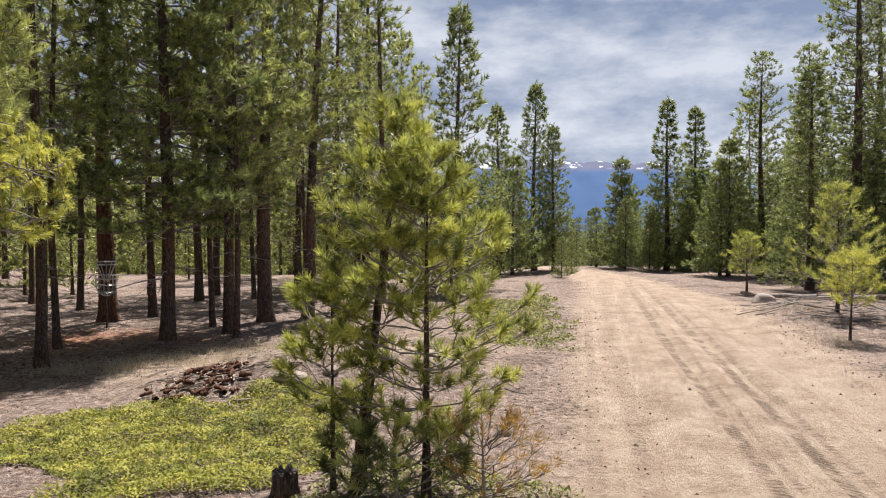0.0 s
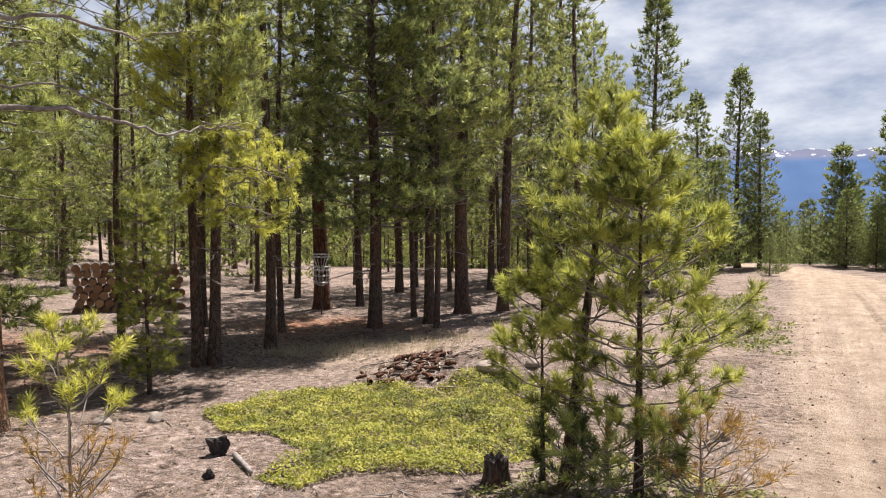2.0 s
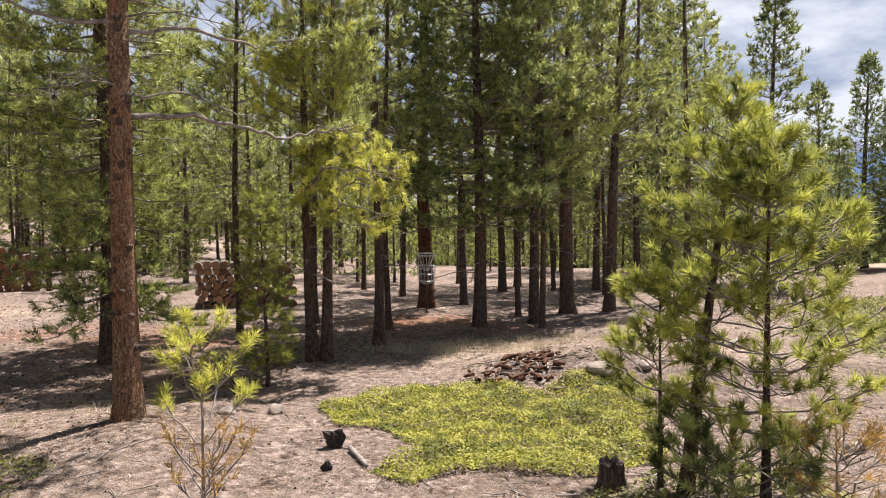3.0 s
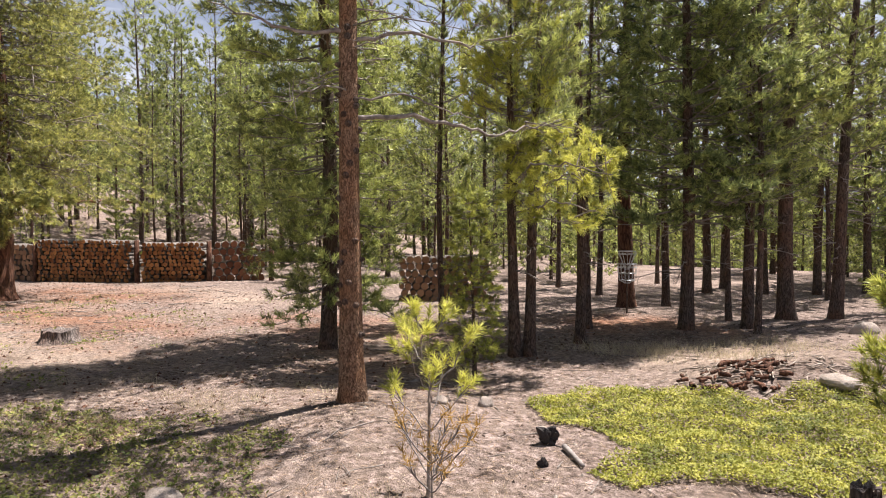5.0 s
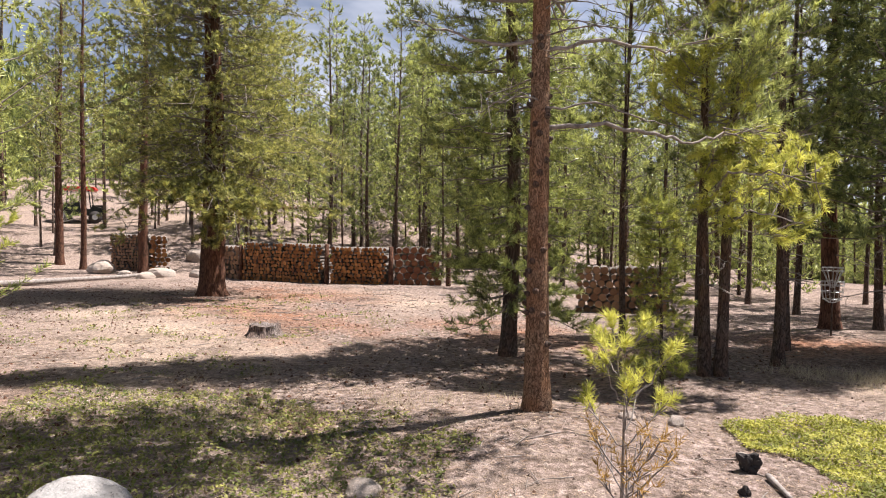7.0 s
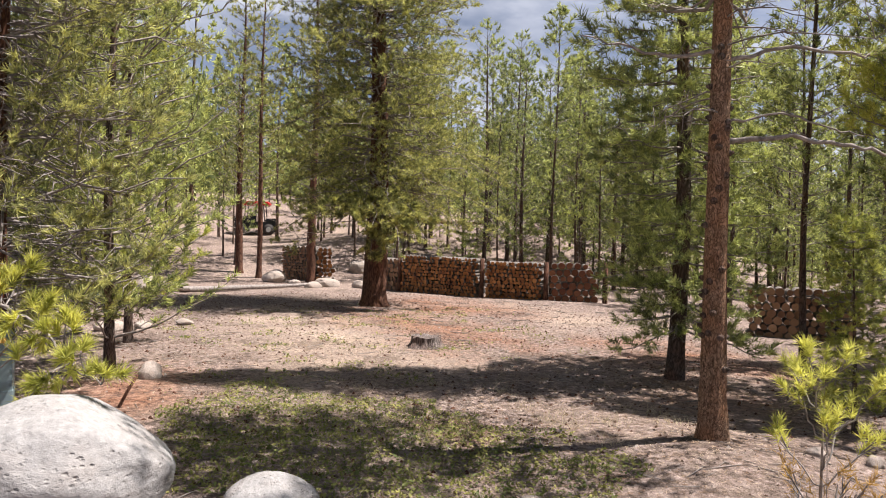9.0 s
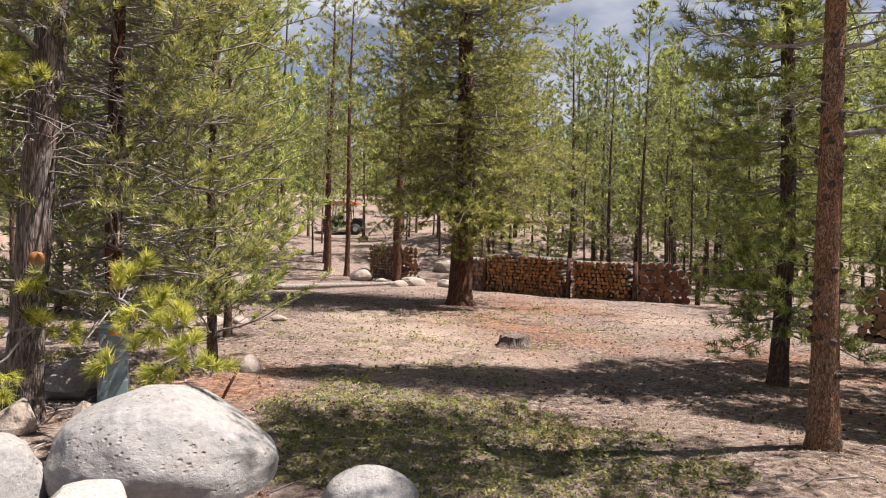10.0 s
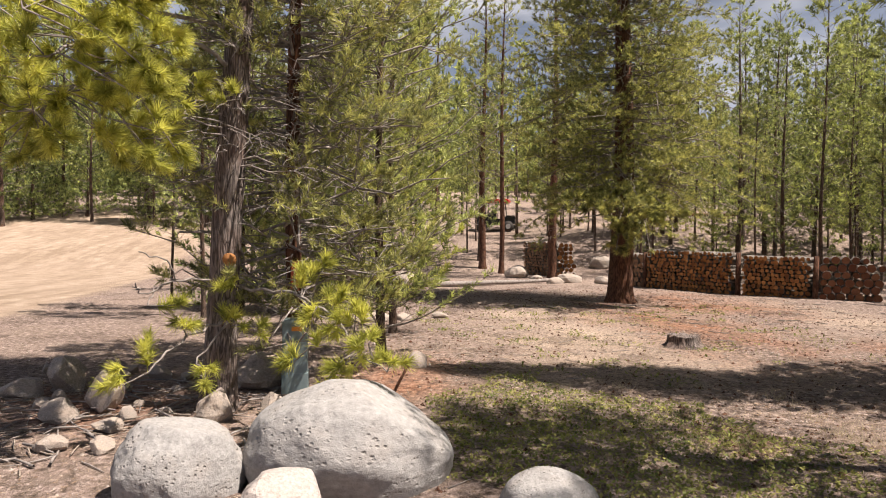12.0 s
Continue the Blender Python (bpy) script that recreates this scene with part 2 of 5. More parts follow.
NEEDLE_DRY = material("dry_needles", needle_look((0.26, 0.16, 0.035), (0.42, 0.24, 0.06), (0.52, 0.33, 0.10), 0.35))
LEAF = material("bearberry", needle_look((0.105, 0.125, 0.026), (0.25, 0.258, 0.045), (0.42, 0.40, 0.08), 0.25, 0.6, 0.2))
FALLEN = material("fallen_needles", needle_look((0.16, 0.09, 0.05), (0.34, 0.23, 0.15), (0.50, 0.40, 0.30), 0.1, 0.7, 0.15))
HERB = material("sparse_herbs", needle_look((0.06, 0.082, 0.024), (0.145, 0.165, 0.042), (0.34, 0.32, 0.10), 0.3, 0.6, 0.2))
STRAW = material("dry_grass", needle_look((0.33, 0.27, 0.16), (0.48, 0.41, 0.27), (0.58, 0.50, 0.36), 0.35, 0.6, 0.2))
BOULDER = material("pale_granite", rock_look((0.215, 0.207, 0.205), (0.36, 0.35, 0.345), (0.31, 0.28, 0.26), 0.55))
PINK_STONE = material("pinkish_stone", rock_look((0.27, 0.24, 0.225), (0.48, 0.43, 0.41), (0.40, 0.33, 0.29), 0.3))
STONE = material("tan_stone", rock_look((0.20, 0.17, 0.15), (0.46, 0.395, 0.35), (0.40, 0.31, 0.25)))
CUT = material("sawn_wood", cut_look((0.17, 0.065, 0.026), (0.50, 0.235, 0.088), (0.13, 0.06, 0.025)))
CUT_DULL = material("weathered_sawn_wood", cut_look((0.17, 0.09, 0.053), (0.40, 0.245, 0.145), (0.10, 0.055, 0.034)))
CUT_RED = material("reddish_sawn_wood", cut_look((0.15, 0.06, 0.035), (0.29, 0.135, 0.075), (0.09, 0.04, 0.025)))
LOG_BARK = material("log_bark", bark_look((0.14, 0.115, 0.10), (0.50, 0.45, 0.41), 1.2, None, 1.0))
DEAD = material("dead_wood", plain_look((0.15, 0.11, 0.085), (0.42, 0.36, 0.31), 30, 0.95))
CHAR = material("charred_wood", plain_look((0.012, 0.011, 0.011), (0.06, 0.052, 0.05), 30, 0.85))
PAINT = material("grey_blue_paint", plain_look((0.20, 0.265, 0.285), (0.24, 0.31, 0.33), 9, 0.55))
ORANGE = material("orange_label", plain_look((0.62, 0.22, 0.04), (0.72, 0.27, 0.05), 9, 0.6))
STEEL = material("galvanised_steel", plain_look((0.52, 0.53, 0.55), (0.68, 0.69, 0.71), 30, 0.35, 0.8))
RED = material("red_panel", plain_look((0.55, 0.03, 0.025), (0.62, 0.04, 0.035), 3, 0.4))
# reddish trunk bark, with the sun on it put into the colour
SUNLIT_BARK = material("sunlit_red_bark", plain_look((0.40, 0.07, 0.04), (0.52, 0.11, 0.06), 12, 0.6))
DARKPANE = material("dark_panel", plain_look((0.015, 0.017, 0.02), (0.03, 0.032, 0.036), 3, 0.2))


# ---- tools for meshes ----
def rough2(x, y, scale, seed=0):
    """Smooth value noise from -1 to 1 on arrays."""
    x, y = np.asarray(x, float) / scale, np.asarray(y, float) / scale
    i, j = np.floor(x), np.floor(y)
    u, v = x - i, y - j
    u, v = u * u * (3 - 2 * u), v * v * (3 - 2 * v)

    def corner(a, b):
        q = np.sin(a * 127.1 + b * 311.7 + seed * 74.7) * 43758.5453
        return q - np.floor(q)

    return 2 * ((corner(i, j) * (1 - u) + corner(i + 1, j) * u) * (1 - v) + (corner(i, j + 1) * (1 - u) + corner(i + 1, j + 1) * u) * v) - 1


def smooth(v, lo, hi):
    s = np.clip((np.asarray(v, float) - lo) / (hi - lo), 0, 1)
    return s * s * (3 - 2 * s)


def road_away(x, y):
    """How far a place lies outside the sandy track (under zero: on it)."""
    x, y = np.asarray(x, float), np.asarray(y, float)
    bend = np.clip(y - 15, 0, 60)
    ahead = np.abs(x - (1.55 + 0.127 * y - 0.011 * bend ** 2)) - np.clip(1.65 - 0.06 * bend, 0.75, 1.65)
    ahead = np.where(y < -4, ahead + (-4 - y) * 0.3, ahead)
    left = np.abs(y - (-13.9 + 0.118 * x - 0.3 * np.clip(x + 6, 0, 20))) - 7.6
    left = np.where(x > 4, left + (x - 4) * 0.5, left)
    left = np.where(x < -40, left + (-40 - x) * 0.9, left)
    ahead = np.where(y > 50, ahead + (y - 50) * 0.2, ahead)
    return np.minimum(ahead, left)


# wheel ruts along the track: off the middle, depth, half width
RUTS = ((-0.34, 0.018, 0.12), (0.12, 0.025, 0.13), (-1.15, 0.02, 0.16), (1.0, 0.012, 0.2))


def height(x, y):
    """The lie of the land."""
    x, y = np.asarray(x, float), np.asarray(y, float)
    away = road_away(x, y)
    off = smooth(away, -0.2, 0.8)
    near = 1 - smooth(np.hypot(x, y), 25, 60)
    z = (0.035 * rough2(x, y, 1.7, 1) + 0.018 * rough2(x, y, 0.55, 2) + 0.008 * rough2(x, y, 0.2, 3)) * (0.35 + 0.65 * off) * near
    side = x - (1.55 + 0.127 * y)
    on = (1 - smooth(away, -0.4, 0.2)) * near
    for rut, deep, wide in RUTS:
        line = side - rut - 0.06 * np.sin(y * 0.35 + rut)
        z = z - deep * on * np.exp(-(line / wide) ** 2) + 0.5 * deep * on * np.exp(-((np.abs(line) - 2 * wide) / wide) ** 2)
    z = z + 0.012 * on * rough2(side * 3.0, y * 0.12, 0.5, 8)

    def mound(cx, cy, r, h):
        return h * np.exp(-((x - cx) ** 2 + (y - cy) ** 2) / (r * r))

    z = z + mound(-4.3, 3.5, 0.9, 0.12) + mound(-2.2, 7.3, 1.1, 0.26) + mound(-1.2, 8.3, 1.0, 0.16) + mound(6.6, 13.5, 2.2, 0.25)
    z = z + 0.135 * np.maximum(0, -27.5 - x) * smooth(-x, 27, 34) * (1 - smooth(-x, 60, 110)) + 4.4 * smooth(-x, 60, 110)
    z = z + mound(-35, 19, 7.5, 1.7) + mound(-33, 9, 3.5, 0.8) + mound(-45, 4.5, 4.0, -0.6)
    z = z - 9 * smooth(y, 26, 130) - 0.6 * smooth(y, 20, 40) * (1 - smooth(x, -2, 3))
    z = z + 0.5 * rough2(x, y, 17, 5) * smooth(np.hypot(x, y), 30, 80)
    return z


def top_at(x, y):
    return float(height(x, y))


def put_mesh(name, verts, faces, mats, face_mats=None, shade=True):
    me = bpy.data.meshes.new(name)
    me.from_pydata([tuple(v) for v in verts], [], [tuple(f) for f in faces])
    for m in mats:
        me.materials.append(m)
    if face_mats is not None:
        me.polygons.foreach_set("material_index", np.asarray(face_mats, np.int32))
    if shade:
        me.polygons.foreach_set("use_smooth", np.ones(len(me.polygons), bool))
    me.update()
    return me


def put_triangles(name, corners, mat):
    """A mesh of loose triangles from an array of shape (n, 3, 3)."""
    n = len(corners)
    me = bpy.data.meshes.new(name)
    me.vertices.add(3 * n)
    me.vertices.foreach_set("co", np.ascontiguousarray(corners, np.float32).ravel())
    me.loops.add(3 * n)
    me.loops.foreach_set("vertex_index", np.arange(3 * n, dtype=np.int32))
    me.polygons.add(n)
    me.polygons.foreach_set("loop_start", np.arange(0, 3 * n, 3, dtype=np.int32))
    me.polygons.foreach_set("loop_total", np.full(n, 3, np.int32))
    me.materials.append(mat)
    me.update(calc_edges=True)
    return me


def piece(name, me, parent, label="", m=None):
    ob = new(name, me)
    ob.parent = parent
    if m is not None:
        ob.matrix_basis = m
    if label:
        ob["label"] = label
    return ob


def thing(name, label, category, group="", at=None, kind=""):
    ob = new(name)
    ob.empty_display_size = 0.1
    if at is not None:
        ob.matrix_basis = at
    return tagged(ob, label, category, group, kind)


def from_bm(name, bm, mats, smooth_faces=True):
    me = bpy.data.meshes.new(name)
    bm.to_mesh(me)
    bm.free()
    for m in mats:
        me.materials.append(m)
    me.polygons.foreach_set("use_smooth", np.full(len(me.polygons), smooth_faces))
    return me


def box_mesh(name, size, mat, bevel=0.01, centre=(0, 0, 0)):
    bm = bmesh.new()
    bmesh.ops.create_cube(bm, size=1.0, matrix=Matrix.Translation(centre) @ Matrix.Diagonal((*size, 1)))
    if bevel:
        bmesh.ops.bevel(bm, geom=bm.edges[:], offset=bevel, segments=2, affect="EDGES")
    return from_bm(name, bm, [mat], False)


class Tubes:
    """Gathers tapering tubes along lines into one mesh."""

    def __init__(self):
        self.v, self.f, self.n = [], [], 0

    def add(self, pts, radii, sides=5, lump=0.0, rng=None, cap=True):
        pts = np.asarray(pts, float)
        radii = np.broadcast_to(np.asarray(radii, float), (len(pts),))
        d = np.gradient(pts, axis=0)
        d /= np.linalg.norm(d, axis=1, keepdims=True) + 1e-9
        ref = np.array([0.0, 0.0, 1.0]) if abs(d[0][2]) < 0.8 else np.array([1.0, 0.0, 0.0])
        a = np.cross(d, ref)
        a /= np.linalg.norm(a, axis=1, keepdims=True) + 1e-9
        b = np.cross(d, a)
        turn = np.linspace(0, 2 * np.pi, sides, endpoint=False)
        r = radii[:, None] * np.ones(sides)
        if lump and rng is not None:
            r = r * (1 + lump * rng.uniform(-1, 1, r.shape))
        ring = pts[:, None] + r[..., None] * (np.cos(turn)[None, :, None] * a[:, None] + np.sin(turn)[None, :, None] * b[:, None])
        self.v.append(ring.reshape(-1, 3))
        m = len(pts)
        i = np.arange(sides)
        j = (i + 1) % sides
        for row in range(m - 1):
            o = self.n + row * sides
            self.f += list(zip((o + i).tolist(), (o + j).tolist(), (o + sides + j).tolist(), (o + sides + i).tolist()))
        if cap:
            self.f.append(tuple(range(self.n + (m - 1) * sides, self.n + m * sides)))
        self.n += m * sides

    def mesh(self, name, mat):
        return put_mesh(name, np.concatenate(self.v), self.f, [mat])


def unit(v):
    return v / (np.linalg.norm(v, axis=-1, keepdims=True) + 1e-9)


def brush(rng, at, axis, long, count, needle, width, spread=(0.6, 1.35)):
    """Needles all round short shoots: triangles of shape (n, 3, 3)."""
    at, axis = np.repeat(np.asarray(at), count, 0), np.repeat(unit(np.asarray(axis)), count, 0)
    n = len(at)
    u = rng.uniform(0, 1, (n, 1)) ** 0.8
    perp = unit(np.cross(axis, rng.normal(size=(n, 3))))
    angle = rng.uniform(*spread, (n, 1)) * (1.15 - 0.5 * u)
    way = axis * np.cos(angle) + perp * np.sin(angle) + np.array([0, 0, 0.12])
    size = needle * rng.uniform(0.7, 1.15, (n, 1))
    foot = at + axis * (u * long)
    side = unit(np.cross(way, rng.normal(size=(n, 3)))) * width * 0.5
    return np.stack([foot - side, foot + side, foot + unit(way) * size], 1)


def pine_parts(seed, h, r, crown, reach, whorls, per=4, rise=0.15, curl=0.25, gap=0.24, shape="column", dead=0, bend=0.05,
               count=14, needle=0.075, width=0.006, shoot=0.10, bare=0.25, sides=9, lean=(0, 0), step=0.13, drop=0.0, live_top=99.0, extra=(), twigs=True, seg=6, clump=0.0, fan=3, knots=0, tuft=None, spread=(0.6, 1.35), kink=0.02, ends=(), dead_z=None, dead_r=0.009):
    """A pine's meshes in its own space: trunk, limbs and needles."""
    rng = np.random.default_rng(seed)
    zs = np.concatenate([[-0.15, 0.0, 0.12, 0.35], np.linspace(0.8, h, 14)])
    ph = rng.uniform(0, 6.28, 2)
    cx = lambda z: lean[0] * z + bend * np.sin(z * 0.55 + ph[0]) * np.minimum(z, 2) / 2
    cy = lambda z: lean[1] * z + bend * np.sin(z * 0.47 + ph[1]) * np.minimum(z, 2) / 2
    rad = lambda z: r * (np.maximum(0.03, 1 - z / h) ** 0.75) + 0.35 * r * np.exp(-np.maximum(z, 0) / 0.18)
    trunk, limbs, stubs = Tubes(), Tubes(), Tubes()
    trunk.add(np.stack([cx(zs), cy(zs), zs], 1), rad(zs), sides, 0.06, rng)
    feet, axes, big_feet, big_axes = [], [], [], []
    az = rng.uniform(0, 6.28)
    for w in range(whorls):
        f = (w + rng.uniform(-0.3, 0.3)) / whorls
        f = min(max(f, 0.0), 0.985)
        z0 = crown + (h - crown) * f
        if z0 > live_top:
            continue
        if shape == "cone":
            prof = (1 - f) ** 0.85 + 0.05
        elif shape == "spire":
            prof = (1 - f) * 0.9 + 0.10 * math.sin(f * 40) ** 2 * (1 - f) + 0.05
        elif shape == "young":
            prof = (0.75 + 1.0 * f) if f < 0.25 else 1.22 * (1 - f) ** 0.85 + 0.06
        else:
            prof = (0.75 + 0.5 * f) if f < 0.3 else 0.95 * (1 - f) ** 0.55 + 0.06
        for _ in range(per):
            az += 2.4 + rng.uniform(-0.5, 0.5)
            long = reach * prof * rng.uniform(0.6, 1.12)
            d = np.array([math.cos(az), math.sin(az), 0.0])
            s = np.linspace(0, 1, 6)[:, None]
            lift = rise + 0.35 * f + rng.uniform(-0.12, 0.12)
            pts = np.array([cx(z0), cy(z0), z0]) + d * long * s + np.array([0, 0, 1.0]) * (lift * long * s + (curl - drop * (1 - f)) * long * s * s)
            pts[1:-1] += rng.normal(0, kink * long, (4, 3))
            thick = max(0.005, min(0.022, 0.008 * long + 0.06 * r))
            if seg == 6:
                limbs.add(pts, np.linspace(thick, 0.004, 6), 4, cap=False)
            else:
                limbs.add(pts[[0, 3, 5]], np.linspace(thick, 0.005, 3), 3, cap=False)
            m = max(2, int(long * (1 - bare) / gap))
            for q in range(m):
                sv = bare + (1 - bare) * (q + rng.uniform(0.2, 0.8)) / m
                ix = min(4, int(sv * 5))
                foot = pts[ix] + (pts[ix + 1] - pts[ix]) * (sv * 5 - ix)
                along = unit(pts[ix + 1] - pts[ix])
                for sgn in (-1, 1):
                    side = np.cross(along, (0, 0, 1.0)) * sgn
                    way = unit(along * 0.75 + side * rng.uniform(0.4, 1.0) + np.array([0, 0, rng.uniform(-0.05, 0.45)]))
                    reachout = long * 0.34 * (1.15 - sv) * rng.uniform(0.6, 1.2) + 0.07
                    tipp = foot + way * reachout
                    if clump and rough2(tipp[0] + 0.7 * tipp[2], tipp[1] - 0.9 * tipp[2], 0.55, seed) < clump - 1:
                        continue
                    if twigs:
                        limbs.add([foot, tipp], [0.005, 0.003], 3, cap=False)
                    for e in np.arange(reachout, 0.03, -step)[:fan]:
                        feet.append(foot + way * e)
                        axes.append(way + rng.normal(0, 0.35, 3) + np.array([0, 0, 0.35]))
            for e in range(2):
                feet.append(pts[-1] - 0.05 * e * unit(pts[-1] - pts[-2]))
                axes.append(unit(pts[-1] - pts[-2]) + rng.normal(0, 0.3 * e, 3) + np.array([0, 0, 0.3]))
    for line, thick, from_s in extra:
        # a limb of its own course, with shoots along its outer part
        line = np.asarray(line, float)
        fine = np.linspace(0, len(line) - 1, 4 * len(line))
        pts = np.stack([np.interp(fine, range(len(line)), line[:, i]) for i in range(3)], 1)
        pts[1:-1] += rng.normal(0, 0.012, (len(pts) - 2, 3))
        limbs.add(pts, np.linspace(thick, 0.005, len(pts)), 6, cap=False)
        for q in range(int(from_s * len(pts)), len(pts) - 1):
            along = unit(pts[q + 1] - pts[q])
            for sgn in (-1, 1):
                way = unit(along * 0.6 + np.cross(along, (0, 0, 1.0)) * sgn * rng.uniform(0.3, 1.0) + rng.normal(0, 0.3, 3))
                tipp = pts[q] + way * rng.uniform(0.1, 0.32)
                limbs.add([pts[q], tipp], [0.005, 0.003], 3, cap=False)
                for e in (1.0, 0.55):
                    (big_feet if tuft else feet).append(pts[q] + (tipp - pts[q]) * e)
                    (big_axes if tuft else axes).append(way + np.array([0, 0, 0.5]))
    bones = [p for line, thick, from_s in extra if from_s >= 1.0 for p in np.stack([np.interp(np.linspace(0, len(line) - 1, 16), range(len(line)), np.asarray(line, float)[:, i]) for i in range(3)], 1)]
    for end in ends:
        # a twig from the nearest bare limb to a tuft of its own
        end = np.asarray(end, float)
        foot = min(bones, key=lambda p: np.sum((p - end) ** 2))
        mid = (foot + end) / 2 + rng.normal(0, 0.03, 3) + np.array([0, 0, 0.03])
        limbs.add([foot, mid, end], [0.007, 0.006, 0.004], 5, cap=False)
        for e in range(4):
            big_feet.append(end - unit(end - mid) * 0.05 * e + rng.normal(0, 0.03 * (e > 0), 3))
            big_axes.append(unit(end - mid) + rng.normal(0, 0.55 * (e > 0), 3) + np.array([0, 0, 0.4]))
    if live_top > h:
        for e in range(5):
            feet.append(np.array([cx(h), cy(h), h - 0.06 * e]))
            axes.append(np.array([0.1, 0, 1.0]) + rng.normal(0, 0.5 * (e > 0), 3))
    for _ in range(dead):
        z0 = rng.uniform(*(dead_z or (min(1.0, crown * 0.5), max(crown, 1.2) + 0.25 * (h - crown))))
        a = rng.uniform(0, 6.28)
        long = reach * rng.uniform(0.2, 0.6)
        d = np.array([math.cos(a), math.sin(a), 0])
        s = np.linspace(0, 1, 5)[:, None]
        pts = np.array([cx(z0), cy(z0), z0]) + d * long * s + np.array([0, 0, 1.0]) * long * (0.1 * s - 0.3 * s * s) + rng.normal(0, (0.01 + kink) * long, (5, 3)) * s
        limbs.add(pts if seg == 6 else pts[[0, 2, 4]], np.linspace(dead_r, 0.0025, 5 if seg == 6 else 3), 4 if seg == 6 else 3, cap=False)
        for q in range(7 if seg == 6 else 1):
            i = rng.integers(1, 5)
            way = unit(d + rng.normal(0, 0.8, 3))
            far = long * rng.uniform(0.12, 0.34)
            mid = pts[i] + way * far * 0.5 + rng.normal(0, 0.09 * far, 3)
            limbs.add([pts[i], mid, mid + unit(way + rng.normal(0, 0.5, 3)) * far * 0.55], [0.45 * dead_r, 0.35 * dead_r, 0.2 * dead_r], 3, cap=False)
    for _ in range(knots):
        z0, a = rng.uniform(0.5, 3.2), rng.uniform(0, 6.28)
        d = np.array([math.cos(a), math.sin(a), 0.15])
        c = np.array([cx(z0), cy(z0), z0]) + d * rad(z0) * 0.93
        stubs.add([c - d * 0.01, c + d * 0.012, c + d * rng.uniform(0.02, 0.05)], [0.036, 0.026, 0.010], 7)
    tri = brush(rng, feet, axes, shoot, count, needle, width, spread)
    if tuft and big_feet:
        tri = np.concatenate([tri, brush(rng, big_feet, big_axes, *tuft, spread=(0.3, 1.5))])
    trunk.stubs = stubs
    return trunk, limbs, tri


def pine(at, label, mats=(BARK, TWIG, NEEDLE), group="", turn=0.0, scale=1.0, name="pine_tree", category="tree", **shape):
    trunk, limbs, tri = pine_parts(**shape)
    x, y = at
    ob = thing(name, label, category, group, pose(x, y, top_at(x, y), 0, 0, turn) @ Matrix.Scale(scale, 4))
    piece("trunk", trunk.mesh("trunk", mats[0]), ob)
    if trunk.stubs.f:
        piece("knotwork", trunk.stubs.mesh("knotwork", BARK), ob, "dark stubs of broken branches")["kind"] = "stuff"
    piece("branchwork", limbs.mesh("branchwork", mats[1]), ob)["kind"] = "stuff"
    piece("crown", put_triangles("crown", tri, mats[2]), ob)["kind"] = "stuff"
    return ob


def joined_wood(name, label, sources, places):
    """Far trees as one thing: every place takes a turned and scaled tree of one of the sources."""
    soft, hard = [], []
    for n, (x, y, turn, size) in enumerate(places):
        trunk, limbs, tri = sources[n % len(sources)]
        c, s = math.cos(turn) * size, math.sin(turn) * size
        m = np.array([[c, s, 0], [-s, c, 0], [0, 0, size]])
        shift = np.array([x, y, top_at(x, y) - 0.05])
        soft.append(tri @ m + shift)
        v = np.concatenate(trunk.v)
        f = np.array([q for q in trunk.f if len(q) == 4])
        hard.append(np.concatenate([v[f[:, :3]], v[f[:, [0, 2, 3]]]]) @ m + shift)
    a, b = np.concatenate(soft), np.concatenate(hard)
    me = put_triangles(name, np.concatenate([a, b]), NEEDLE)
    me.materials.append(BARK)
    me.polygons.foreach_set("material_index", np.repeat([0, 1], [len(a), len(b)]).astype(np.int32))
    return tagged(new(name, me), label, "forest", kind="stuff")


def plant(kind, x, y, turn=0.0, scale=1.0):
    return copy_thing(kind, pose(x, y, top_at(x, y) - 0.02, 0, 0, turn) @ Matrix.Scale(scale / kind.scale[0], 4))


# ---- ground ----
def spread(lo, hi, near_lo, near_hi, step, growth):
    v = list(np.arange(near_lo, near_hi, step))
    s, p = step, near_hi
    while p < hi:
        v.append(p)
        s *= growth
        p += s
    v.append(hi)
    s, p = step, near_lo
    while p > lo:
        s *= growth
        p -= s
        v.insert(0, max(p, lo))
    return np.array(v)


